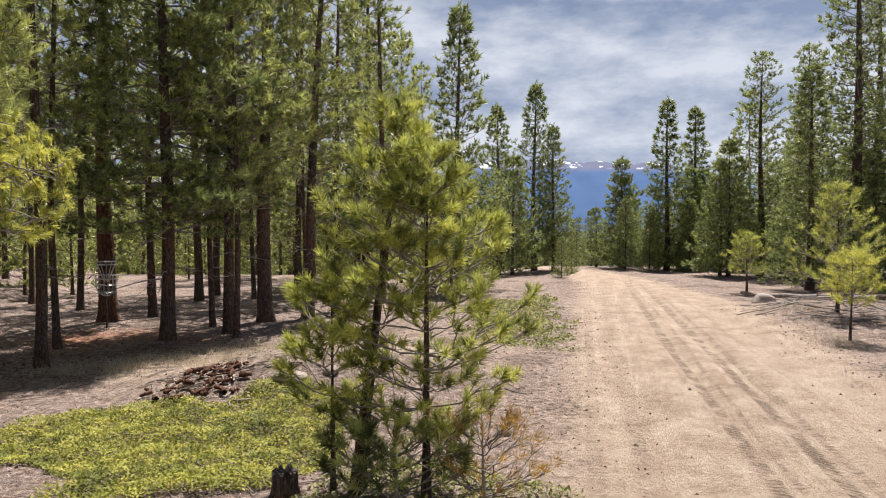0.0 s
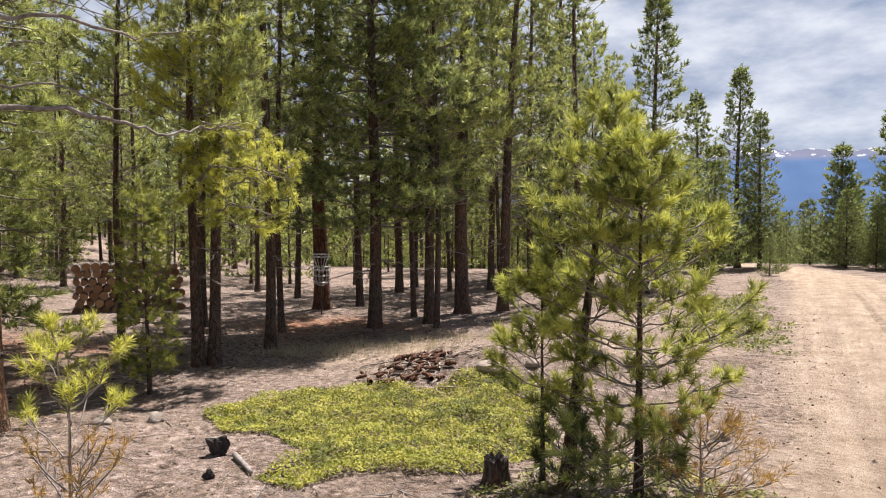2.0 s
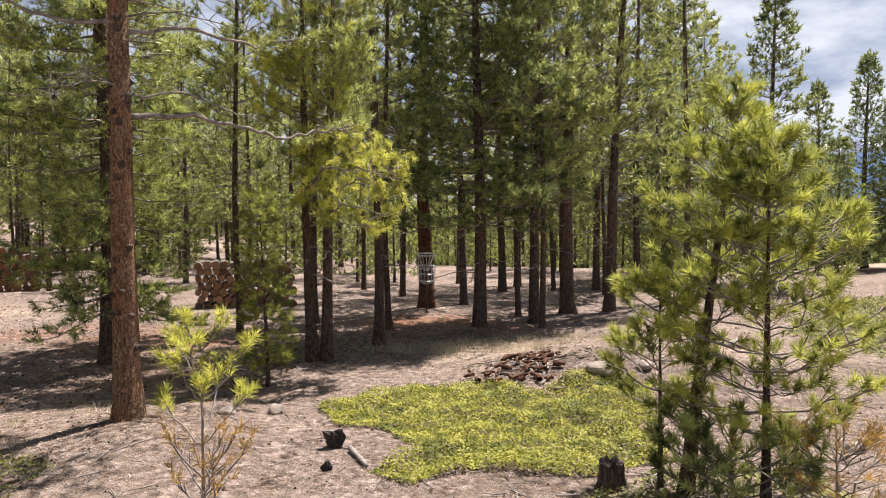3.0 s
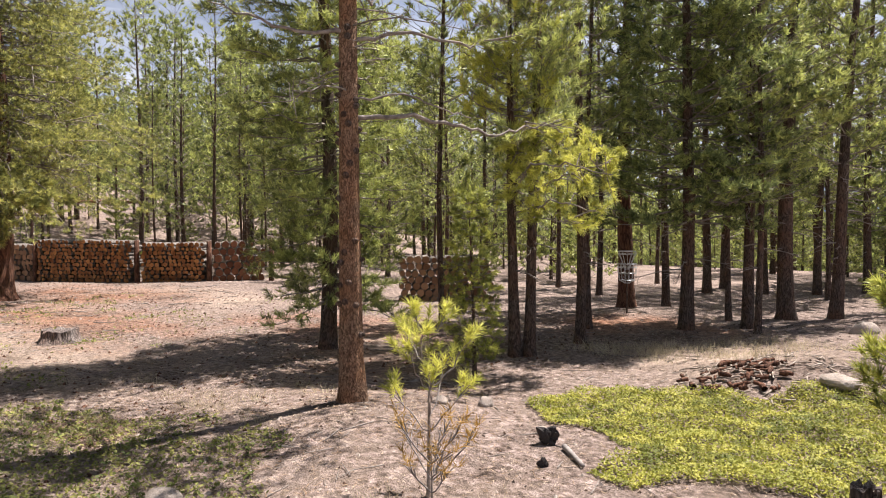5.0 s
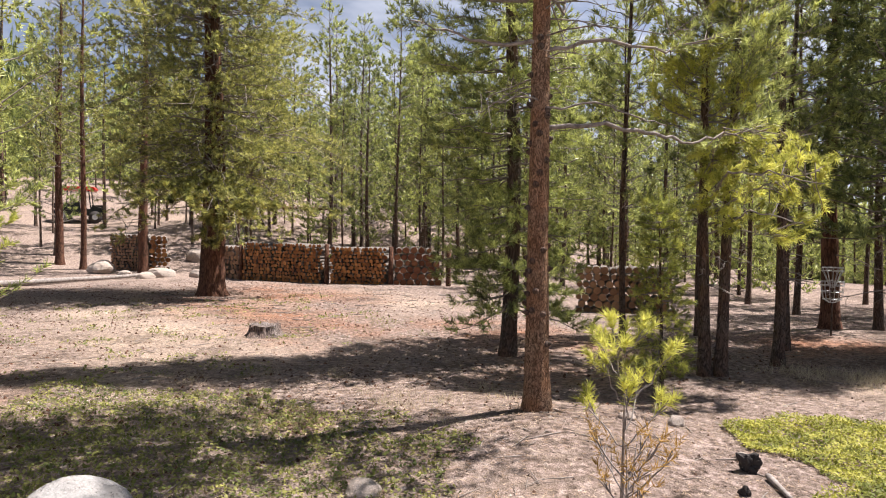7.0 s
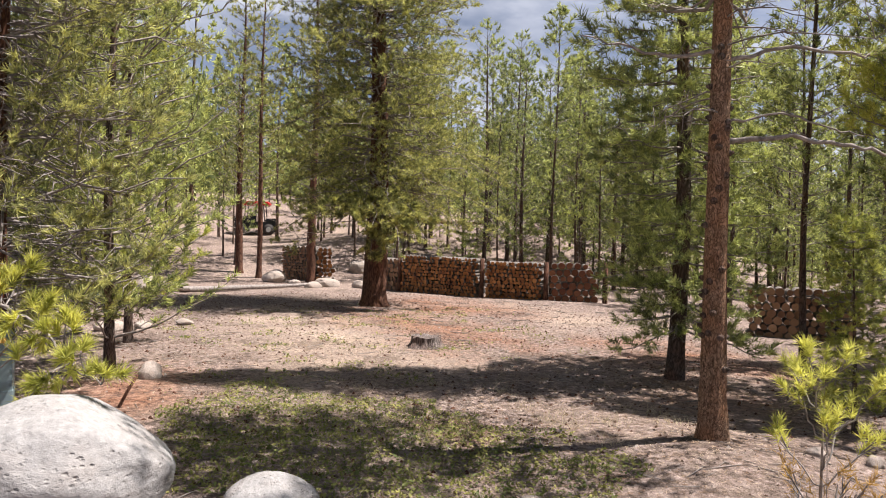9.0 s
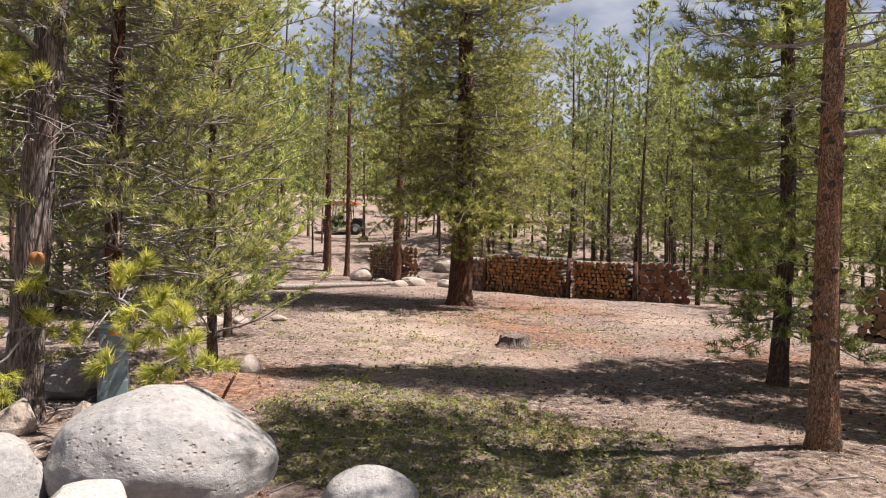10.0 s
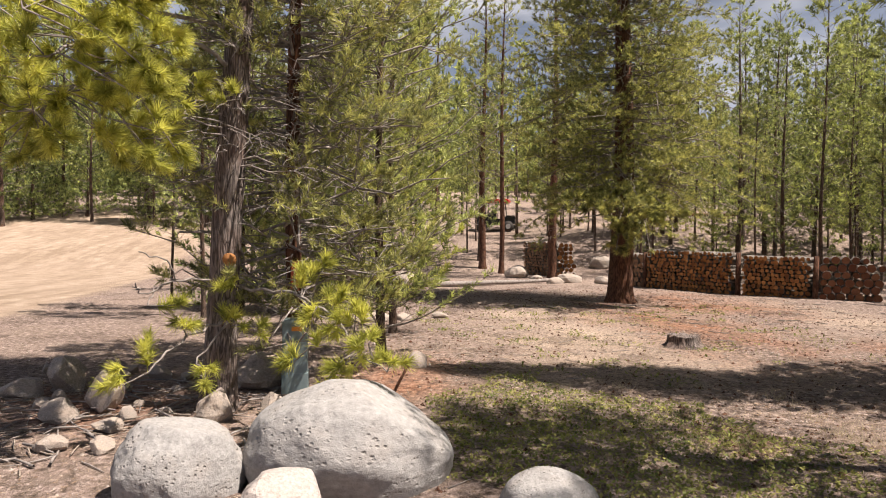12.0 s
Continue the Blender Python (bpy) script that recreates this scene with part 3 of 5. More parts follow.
def build_ground():
    xs, ys = spread(-4500, 4500, -11, 6, 0.1, 1.08), spread(-4500, 4500, -4, 14, 0.1, 1.08)
    gx, gy = np.meshgrid(xs, ys)
    gz = height(gx, gy)
    me = bpy.data.meshes.new("ground")
    nx, ny = len(xs), len(ys)
    me.vertices.add(nx * ny)
    me.vertices.foreach_set("co", np.stack([gx, gy, gz], -1).astype(np.float32).ravel())
    i = (np.arange(ny - 1)[:, None] * nx + np.arange(nx - 1)[None]).ravel()
    quads = np.stack([i, i + 1, i + nx + 1, i + nx], 1).astype(np.int32)
    me.loops.add(quads.size)
    me.loops.foreach_set("vertex_index", quads.ravel())
    me.polygons.add(len(quads))
    me.polygons.foreach_set("loop_start", np.arange(0, quads.size, 4, dtype=np.int32))
    me.polygons.foreach_set("loop_total", np.full(len(quads), 4, np.int32))
    me.polygons.foreach_set("use_smooth", np.ones(len(quads), bool))
    me.update(calc_edges=True)
    away = road_away(gx, gy)
    far = smooth(-gx, 24, 34) * (0.28 + 0.3 * rough2(gx, gy, 6, 11))
    sand = np.maximum(1 - smooth(away, -0.5, 0.65), np.where(gy > 40, 0.0, far))
    red = np.zeros_like(gx)
    for cx, cy, rx, ry, s in ((-5.6, 10.0, 1.8, 1.4, 0.75), (-13.5, 4.5, 5.0, 1.8, 0.62), (-17.0, 6.5, 4.0, 2.0, 0.6), (-8.6, -0.6, 1.4, 0.8, 0.85),
                              (-6.2, 2.0, 0.5, 0.4, 0.7), (-6.5, 5.0, 1.6, 1.0, 0.5), (-9, 6.8, 3.0, 1.5, 0.55), (-7.5, -3.5, 1.6, 1.4, 0.6)):
        red = np.maximum(red, 0.9 * s * np.exp(-((gx - cx) / rx) ** 2 - ((gy - cy) / ry) ** 2) * (1.1 + 0.5 * rough2(gx, gy, 0.7, 21)))
    pale = np.zeros_like(gx)
    for cx, cy, rx, ry, s in ((-3.6, 7.6, 1.6, 0.9, 0.7), (-12.5, 2.2, 4.5, 1.6, 0.9), (-1.0, 9.5, 1.6, 2.4, 0.7), (-8.5, 1.2, 2.5, 0.7, 0.6), (-14.5, 8.0, 4.0, 1.6, 0.55)):
        pale = np.maximum(pale, 0.85 * s * np.exp(-((gx - cx) / rx) ** 2 - ((gy - cy) / ry) ** 2) * (1.1 + 0.5 * rough2(gx, gy, 0.8, 22)))
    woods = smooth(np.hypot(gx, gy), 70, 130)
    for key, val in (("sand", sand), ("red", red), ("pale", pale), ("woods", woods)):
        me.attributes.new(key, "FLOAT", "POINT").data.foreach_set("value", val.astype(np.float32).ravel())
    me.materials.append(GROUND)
    return tagged(new("ground", me), "pine-needle duff and bare soil with a pale sandy track", "ground", kind="structure")


build_ground()


# ---- far mountain ----
def build_mountain():
    rng = np.random.default_rng(5)
    u = np.linspace(-1, 1, 90)
    v = np.linspace(0, 1, 26)
    gu, gv = np.meshgrid(u, v)
    crest = 330 * np.exp(-((gu - 0.02) / 0.55) ** 2) + 150 * np.exp(-((gu + 0.6) / 0.4) ** 2) + 60
    crest = crest + 22 * rough2(gu * 30, gu * 0, 2.4, 3) + 9 * rough2(gu * 90, gu * 0, 2.0, 4)
    z = -60 + (crest + 60) * gv ** 0.8 + 16 * rough2(gu * 60, gv * 30, 3.0, 6) * gv * (1 - gv)
    x = 610 + gu * 1900
    y = 3300 + 780 * gv + 60 * rough2(gu * 40, gv * 8, 2.0, 7)
    n = 90
    faces = [(a * n + b, a * n + b + 1, (a + 1) * n + b + 1, (a + 1) * n + b) for a in range(25) for b in range(n - 1)]

    def build(nn):
        p = nn.add("ShaderNodeNewGeometry").outputs["Position"]
        zz = nn.add("ShaderNodeSeparateXYZ", None, Vector=p).outputs[2]
        f = nn.add("ShaderNodeMapping", None, Vector=p, Scale=(0.004, 0.004, 0.009)).outputs[0]
        # the blue of distance haze is mixed into these rock colours
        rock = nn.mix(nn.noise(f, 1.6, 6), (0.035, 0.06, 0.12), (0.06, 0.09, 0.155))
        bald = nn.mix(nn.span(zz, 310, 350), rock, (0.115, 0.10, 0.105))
        streaks = nn.noise(nn.add("ShaderNodeMapping", None, Vector=p, Scale=(0.006, 0.006, 0.022)).outputs[0], 2.0, 5)
        snow = nn.math("MULTIPLY", nn.span(zz, 335, 352), nn.span(streaks, 0.55, 0.59))
        col = nn.mix(snow, bald, (0.85, 0.87, 0.9))
        # weak blue glow stands in for the haze before the mountain
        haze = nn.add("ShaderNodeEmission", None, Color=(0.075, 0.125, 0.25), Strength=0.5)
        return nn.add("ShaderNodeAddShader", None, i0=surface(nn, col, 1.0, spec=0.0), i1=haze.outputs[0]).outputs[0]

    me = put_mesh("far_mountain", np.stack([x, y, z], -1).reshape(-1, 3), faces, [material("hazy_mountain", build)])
    tagged(new("far_mountain", me), "distant hazy blue mountain with patches of snow on top", "mountain", kind="structure")


build_mountain()

# ---- trees ----
WOOD = "pines of the wood"
FULL = dict(count=8, width=0.041, needle=0.15, step=0.18, gap=0.28, shoot=0.13, sides=6, twigs=False, seg=3, clump=0.45, fan=3, bare=0.12)
MID = dict(count=21, width=0.016, needle=0.11, step=0.10, gap=0.17, shoot=0.11, twigs=False, clump=0.9, dead_r=0.013)
FAR = dict(count=10, width=0.036, needle=0.145, step=0.18, gap=0.28, shoot=0.13, sides=6, twigs=False, seg=3, clump=0.95, fan=2)
REMOTE = dict(count=3, width=0.14, needle=0.27, step=0.3, gap=0.7, shoot=0.2, sides=5, twigs=False, seg=3)
PINE = "lodgepole pine with a straight bare lower trunk and green crown"
SLIM = "slim pine with a thin dark trunk and a high crown"

# the wood beside the track
pine((-4.82, 10.18), "dark green pine with level branches and a brown trunk", (BARK, TWIG, NEEDLE_DARK), WOOD, 40, seed=20, h=8.2, r=0.105, crown=1.6, reach=2.0, whorls=38, per=5, dead=14, rise=-0.1, curl=0.12, **{**MID, "clump": 0.55, "count": 19})
pine((-4.04, 12.34), PINE, (BARK, TWIG, NEEDLE), WOOD, 0, seed=21, h=8.6, r=0.135, crown=2.3, reach=1.3, whorls=30, dead=16, **MID)
C = pine((-5.34, 8.0), "slim pine with a dark straight trunk", (BARK, TWIG, NEEDLE), WOOD, 0, seed=22, h=8.4, r=0.07, crown=2.3, reach=0.75, whorls=24, dead=20, **MID)
D = pine((-6.0, 9.35), SLIM, (BARK, TWIG, NEEDLE), WOOD, 0, seed=23, h=8.8, r=0.05, crown=2.0, reach=0.95, whorls=28, dead=12, **MID)
pine((-4.17, 10.92), PINE, (BARK, TWIG, NEEDLE), WOOD, 70, seed=24, h=8.4, r=0.085, crown=1.9, reach=1.35, whorls=28, dead=14, **MID)
pine((-6.72, 11.92), "stout pine with a reddish-brown upper trunk", (BARK_RED, TWIG, NEEDLE_DARK), WOOD, 140, seed=25, h=9.0, r=0.15, crown=2.3, reach=1.7, whorls=28, dead=10, **MID)
pine((-3.45, 13.0), "leaning pine with dead lower branches", (BARK, TWIG, NEEDLE), WOOD, 0, seed=26, h=8.4, r=0.105, crown=2.5, reach=1.3, whorls=24, dead=26, lean=(0.05, 0.0), **MID)
for src, x, y, turn, s in ((D, -3.84, 10.35, 200, 0.95), (D, -4.67, 11.5, 10, 1.0), (C, -6.25, 12.6, 90, 1.05), (C, -7.4, 9.3, 200, 1.0), (D, -7.9, 8.1, 30, 1.0),
                           (C, -8.3, 13.7, 300, 0.95), (C, -2.4, 15.2, 300, 1.1)):
    plant(src, x, y, turn, s)

far_kinds = [
    pine((-4.65, 16.6), PINE, (BARK, TWIG, NEEDLE), WOOD, 0, seed=31, h=9.0, r=0.085, crown=1.3, reach=1.4, whorls=27, dead=8, **FAR),
    pine((-10.0, 14.7), SLIM, (BARK, TWIG, NEEDLE), WOOD, 0, seed=32, h=8.5, r=0.06, crown=1.6, reach=1.15, whorls=24, dead=8, **FAR),
    pine((-6.76, 15.87), PINE, (BARK, TWIG, NEEDLE_DARK), WOOD, 0, seed=33, h=9.2, r=0.095, crown=1.2, reach=1.6, whorls=28, dead=8, **FAR),
    pine((-8.5, 17.0), SLIM, (BARK, TWIG, NEEDLE), WOOD, 0, seed=34, h=8.5, r=0.05, crown=1.9, reach=1.0, whorls=22, dead=8, **FAR),
]
spire = pine((7.05, 29.4), "narrow spire-shaped conifer beside the track", (BARK, TWIG, NEEDLE_DARK), "conifers along the track", 0, name="conifer", seed=35, h=6.9, r=0.12, crown=0.3, reach=1.6,
             whorls=34, per=5, shape="spire", rise=-0.1, curl=0.1, **FULL)
bushy = pine((8.0, 24.8), "bushy green pine with branches down to the ground", (BARK, TWIG, NEEDLE_DARK), "conifers along the track", 0, seed=36, h=4.6, r=0.07, crown=0.15, reach=1.3, whorls=22, per=5, shape="cone", rise=0.0, **FULL)
tall_right = pine((10.4, 21.2), "tall broad pine with dense dark branches", (BARK, TWIG, NEEDLE_DARK), "conifers along the track", 0, seed=37, h=10.5, r=0.17, crown=0.4, reach=2.0, whorls=36, per=5, rise=-0.05, **FULL)
shrub = pine((-29.5, 15.0), "small bushy pine under the taller ones", (BARK, TWIG, NEEDLE), WOOD, 0, 0.4, seed=39, h=4.6, r=0.07, crown=0.15, reach=1.4, whorls=12, per=4, shape="cone", count=8, width=0.07, needle=0.24, step=0.3, gap=0.4, shoot=0.2, sides=5, twigs=False, seg=3, fan=2)
remote = [pine_parts(seed=61, h=10.5, r=0.09, crown=1.6, reach=1.7, whorls=16, per=3, **REMOTE), pine_parts(seed=62, h=9.5, r=0.08, crown=2.2, reach=1.4, whorls=16, per=3, **REMOTE),
          pine_parts(seed=63, h=8.5, r=0.07, crown=0.8, reach=1.7, whorls=15, per=3, shape="cone", **REMOTE)]
remote_places = []


def sow(number, area, gap, kinds, sizes, blocked, seed):
    """Trees at random places of an area, none nearer than gap to another."""
    rg = np.random.default_rng(seed)
    spots, tries = [], 0
    while len(spots) < number and tries < 6000:
        tries += 1
        x, y = rg.uniform(area[0], area[1]), rg.uniform(area[2], area[3])
        if blocked(x, y) or any((x - a) ** 2 + (y - b) ** 2 < gap * gap for a, b in spots):
            continue
        spots.append((x, y))
    for n, (x, y) in enumerate(spots):
        if kinds:
            plant(kinds[n % len(kinds)], x, y, rg.uniform(0, 360), rg.uniform(*sizes))
        else:
            remote_places.append((x, y, rg.uniform(0, 6.28), rg.uniform(*sizes)))


def clear_view(x, y):
    return abs(y + 0.4 + 0.128 * (x + 0.5)) < 0.75


# deeper in the wood
sow(46, (-26, 1.2, 14, 32), 1.25, far_kinds, (0.8, 1.1), lambda x, y: x > -0.03 * y - 2.0 or math.hypot(x, y) < 15.5 or (x < -12 and y < 15 + (x + 12) * 0.2) or (y < 17 and x < -8.5 and x > -14 and y < 14), 77)
sow(60, (-45, 0.5, 31, 62), 1.5, None, (0.8, 1.15), lambda x, y: x > -0.03 * y - 2.0, 87)
# behind the log stacks and up the slope
sow(66, (-38, -19.5, -1, 26), 1.2, [far_kinds[1], far_kinds[3], far_kinds[0], far_kinds[3], far_kinds[2]], (0.8, 1.15),
    lambda x, y: (y < 9.5 + (x + 20) * -0.3 and x > -25) or (x > -29.5 and -1.5 < y < 7.0) or (x > -26.5 and y < 6.2) or clear_view(x, y) or (x + 36) ** 2 + (y - 17.5) ** 2 < 16, 78)
sow(85, (-75, -36, -4, 44), 1.5, None, (0.65, 1.0), lambda x, y: (x + 45) ** 2 + (y - 5.0) ** 2 < 14 or (x > -46 and clear_view(x, y)), 88)
sow(9, (-23, -13, -5.5, -0.8), 1.2, [far_kinds[1], far_kinds[3], bushy], (0.6, 0.95), lambda x, y: road_away(x, y) < 1.0 or y > -0.9 - 0.12 * (x + 13), 89)
sow(36, (-50, -37, -30, -3), 1.5, [far_kinds[0], far_kinds[1], bushy, far_kinds[2]], (1.15, 1.6), lambda x, y: road_away(x, y) < 0.5 and x > -41, 90)
sow(80, (-95, -48, -60, 2), 2.0, None, (1.3, 1.8), lambda x, y: False, 79)
# both sides of the track
sow(24, (5.5, 20, 15, 36), 1.5, [bushy, bushy, spire, bushy], (0.7, 1.05), lambda x, y: road_away(x, y) < (1.5 if y > 30 else 2.6) or x > 7.2 + 0.36 * y or (y < 18.5 and x < 10), 80)
sow(30, (6, 34, 34, 90), 2.0, None, (0.7, 1.0), lambda x, y: road_away(x, y) < 1.3 or 0.04 < x / y < 0.31, 82)
sow(20, (-6, 9, 33, 90), 1.7, None, (0.65, 0.9), lambda x, y: road_away(x, y) < 0.9 or 0.04 < x / y < 0.25, 81)
sow(18, (-38, -24, 5, 26), 1.6, [shrub], (0.2, 0.5), lambda x, y: (y < 9.5 + (x + 20) * -0.3 and x > -25) or (x > -29.5 and y < 7.5), 91)
sow(46, (-30, 0.5, 15.5, 34), 1.3, [shrub], (0.28, 0.75), lambda x, y: x > -0.03 * y - 2.2 or math.hypot(x, y) < 17.5 or (x < -12 and y < 16), 92)
for x, y, turn, s in ((5.3, 29.0, 10, 0.62), (6.1, 28.2, 80, 0.5), (5.6, 31.0, 150, 0.85), (6.9, 30.2, 200, 0.7), (7.7, 28.4, 260, 0.62), (4.8, 33.5, 300, 0.6), (8.6, 30.5, 30, 0.85), (6.4, 34.0, 120, 0.75), (4.4, 38.0, 60, 0.55),
                      (5.6, 41.0, 220, 0.7), (5.2, 46.0, 170, 0.6), (9.6, 28.0, 310, 0.7)):
    plant(bushy, x, y, turn, s)
# low growth on the bank across the yard
sow(16, (-46, -38, -26, -8), 1.0, [shrub], (0.15, 0.4), lambda x, y: road_away(x, y) < -1.0, 93)
joined_wood("remote_wood", "dense pine forest farther back on all sides", remote, remote_places)
plant(tall_right, 9.1, 24.9, 120, 0.72)
plant(tall_right, 11.6, 27.2, 250, 0.8)
plant(tall_right, 12.2, 23.6, 300, 0.95)
plant(tall_right, 13.6, 22.0, 20, 1.0)
plant(bushy, 12.6, 20.6, 40, 1.1)
plant(bushy, 9.6, 17.6, 40, 0.62)
left_tall = pine((-0.95, 19.6), "tall dense dark pine at the edge of the track", (BARK, TWIG, NEEDLE_DARK), "conifers along the track", 0, seed=38, h=7.7, r=0.12, crown=0.7, reach=1.75, whorls=32, per=5, shape="spire",
                 rise=0.0, **FULL)
plant(left_tall, 1.7, 29.6, 30, 1.0)
plant(left_tall, 0.2, 28.0, 230, 0.86)
plant(left_tall, -3.7, 20.6, 130, 1.3)
plant(left_tall, 2.4, 28.6, 300, 0.75)
plant(bushy, 0.7, 26.0, 70, 0.95)
plant(bushy, -1.0, 17.2, 170, 0.62)
plant(bushy, 2.3, 24.2, 10, 0.3)
plant(bushy, 2.9, 26.5, 80, 0.24)


def far_woods():
    """Thousands of distant tree tops as one thing."""
    rg = np.random.default_rng(9)
    out = []
    for q in range(2000):
        d, a = (75 + 345 * rg.uniform() ** 2, rg.uniform(-0.3, 0.55)) if q < 900 else (rg.uniform(62, 150), rg.uniform(-2.2, -0.2))
        x, y = d * math.sin(a), d * math.cos(a)
        if abs(x - 0.127 * y - 1.5) < 5 and y < 120:
            continue
        hh, z = rg.uniform(5, 9) if q < 900 else rg.uniform(8, 13), top_at(x, y)
        n = 46
        u = rg.uniform(0, 1, n)
        ang = rg.uniform(0, 6.28, n)
        rr = (1 - u) * hh * 0.2
        foot = np.stack([x + rr * 0.2 * np.cos(ang), y + rr * 0.2 * np.sin(ang), z + u * hh], 1)
        tip = np.stack([x + rr * np.cos(ang), y + rr * np.sin(ang), z + u * hh - 0.2 * rr + 0.5 * u], 1)
        up = np.zeros((n, 3))
        up[:, 2] = 0.9
        out.append(np.stack([foot - up * 0.4, foot + up, tip], 1))
    me = put_triangles("far_woods", np.concatenate(out), NEEDLE_DARK)
    tagged(new("far_woods", me), "distant conifer forest in the valley", "forest", kind="stuff")


far_woods()

# pines round the clearing
pine((-4.94, 3.70), "pine with flaky reddish bark and a long bare limb", (BARK_MAIN, TWIG, NEEDLE), "", 0, seed=41, h=9.3, r=0.10, crown=3.5, reach=2.1, whorls=34, per=4, kink=0.05, shape="cone", dead=14, dead_z=(2.5, 3.6), sides=20, knots=60, bend=0.02, bare=0.3, lean=(-0.012, 0.0),
     extra=[([(0, 0, 2.37), (0.2, 0.5, 2.42), (0.33, 0.95, 2.37), (0.45, 1.35, 2.31), (0.55, 1.75, 2.4), (0.75, 2.05, 2.45)], 0.024, 0.72),
            ([(0, 0, 2.5), (0.15, 0.45, 2.62), (0.3, 0.8, 2.5), (0.4, 1.1, 2.44)], 0.012, 0.95),
            ([(0, 0, 3.0), (0.2, 0.5, 3.12), (0.35, 1.1, 3.1), (0.6, 1.7, 3.3)], 0.02, 0.6),
            ([(0, 0, 3.05), (-0.25, -0.5, 3.05), (-0.5, -1.0, 3.2)], 0.02, 0.6)],
     count=24, width=0.009, needle=0.10, step=0.11, gap=0.18, shoot=0.11, clump=0.25)
spray_rng = np.random.default_rng(71)
SPRAY = []
while len(SPRAY) < 95:
    p = spray_rng.uniform(-1, 1, 3)
    if 0.3 < np.linalg.norm(p) < 1:
        SPRAY.append((0.70 + 0.72 * p[0], -0.22 + 0.55 * p[1], 2.12 + 0.68 * p[2]))
TWIN = dict(count=28, width=0.010, needle=0.105, step=0.10, gap=0.15, shoot=0.11, clump=0.75)
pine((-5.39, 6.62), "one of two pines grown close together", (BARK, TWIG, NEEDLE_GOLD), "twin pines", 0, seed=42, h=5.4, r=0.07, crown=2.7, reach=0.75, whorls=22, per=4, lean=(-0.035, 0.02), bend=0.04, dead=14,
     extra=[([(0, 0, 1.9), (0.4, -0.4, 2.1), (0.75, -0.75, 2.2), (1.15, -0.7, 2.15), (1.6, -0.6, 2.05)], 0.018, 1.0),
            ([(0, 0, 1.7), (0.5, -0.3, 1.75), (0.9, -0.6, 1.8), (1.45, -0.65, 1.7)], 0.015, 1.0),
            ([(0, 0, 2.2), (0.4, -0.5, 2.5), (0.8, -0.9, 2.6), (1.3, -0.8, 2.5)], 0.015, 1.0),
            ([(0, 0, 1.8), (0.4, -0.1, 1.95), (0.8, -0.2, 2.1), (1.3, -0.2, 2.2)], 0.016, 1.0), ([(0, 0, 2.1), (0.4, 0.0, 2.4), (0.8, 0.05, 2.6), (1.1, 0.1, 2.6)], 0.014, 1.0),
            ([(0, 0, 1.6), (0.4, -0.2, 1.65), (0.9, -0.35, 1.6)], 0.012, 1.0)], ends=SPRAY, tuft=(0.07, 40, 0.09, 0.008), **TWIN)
pine((-5.27, 6.74), "one of two pines grown close together", (BARK, TWIG, NEEDLE), "twin pines", 0, seed=43, h=5.6, r=0.07, crown=2.5, reach=0.8, whorls=22, per=4, lean=(0.01, 0.03), bend=0.03, dead=10, **TWIN)
pine((-7.45, 5.45), "pine with dense green branches down to the ground", (BARK, TWIG, NEEDLE), "", 0, seed=44, h=11.6, r=0.10, crown=0.6, reach=1.25, whorls=66, per=5, dead=20, shape="column", rise=-0.25, curl=0.1, bare=0.1,
     count=27, width=0.011, needle=0.10, step=0.11, gap=0.17, shoot=0.11, clump=0.35, twigs=False)
pine((-5.05, 5.45), "thin sapling hung with green sprays", (BARK, TWIG, NEEDLE_YOUNG), "", 0, seed=45, h=2.0, r=0.022, crown=0.25, reach=0.27, whorls=20, per=4, rise=-0.2, curl=-0.1, count=40, width=0.0055, needle=0.055, step=0.07, gap=0.12, shoot=0.06)
pine((-17.7, 4.7), "large old conifer with a thick red-brown trunk and drooping branches", (BARK_RED, TWIG, NEEDLE_WARM), "", 0, seed=46, h=13.5, r=0.30, crown=2.4, reach=3.6, whorls=50, per=5, dead=190, dead_z=(2.0, 8.0), dead_r=0.02, sides=16, bend=0.05,
     rise=-0.08, curl=0.0, drop=0.3, bare=0.08, kink=0.05,
     extra=[([(0, 0, 2.3), (0.7, -0.6, 2.6), (1.3, -1.3, 2.5), (1.8, -1.9, 2.2)], 0.04, 0.3), ([(0, 0, 2.2), (0.8, 0.0, 2.5), (1.5, 0.15, 2.4), (1.9, 0.3, 1.9)], 0.04, 0.3),
            ([(0, 0, 2.1), (0.8, -0.3, 2.2), (1.4, -0.5, 1.9), (1.6, -0.6, 1.3)], 0.03, 0.3),
            ([(0, 0, 2.9), (0.9, -0.5, 2.7), (1.5, -0.9, 2.35), (1.9, -1.3, 2.2)], 0.03, 0.25), ([(0.5, 0, 2.9), (1.2, 0.1, 2.65), (1.75, 0.35, 2.35), (1.9, 0.7, 2.15)], 0.03, 0.25),
            ([(0.4, 0, 2.8), (1.2, -0.3, 2.5), (1.7, -0.35, 2.1), (1.8, -0.4, 1.5)], 0.03, 0.25), ([(0.4, 0, 2.8), (1.1, -0.1, 2.6), (1.75, -0.1, 2.3), (1.95, 0.0, 2.0)], 0.03, 0.25)],
     count=22, width=0.016, needle=0.10, step=0.15, gap=0.21, shoot=0.13, twigs=False, fan=4, clump=0.5, tuft=(0.14, 60, 0.14, 0.018))
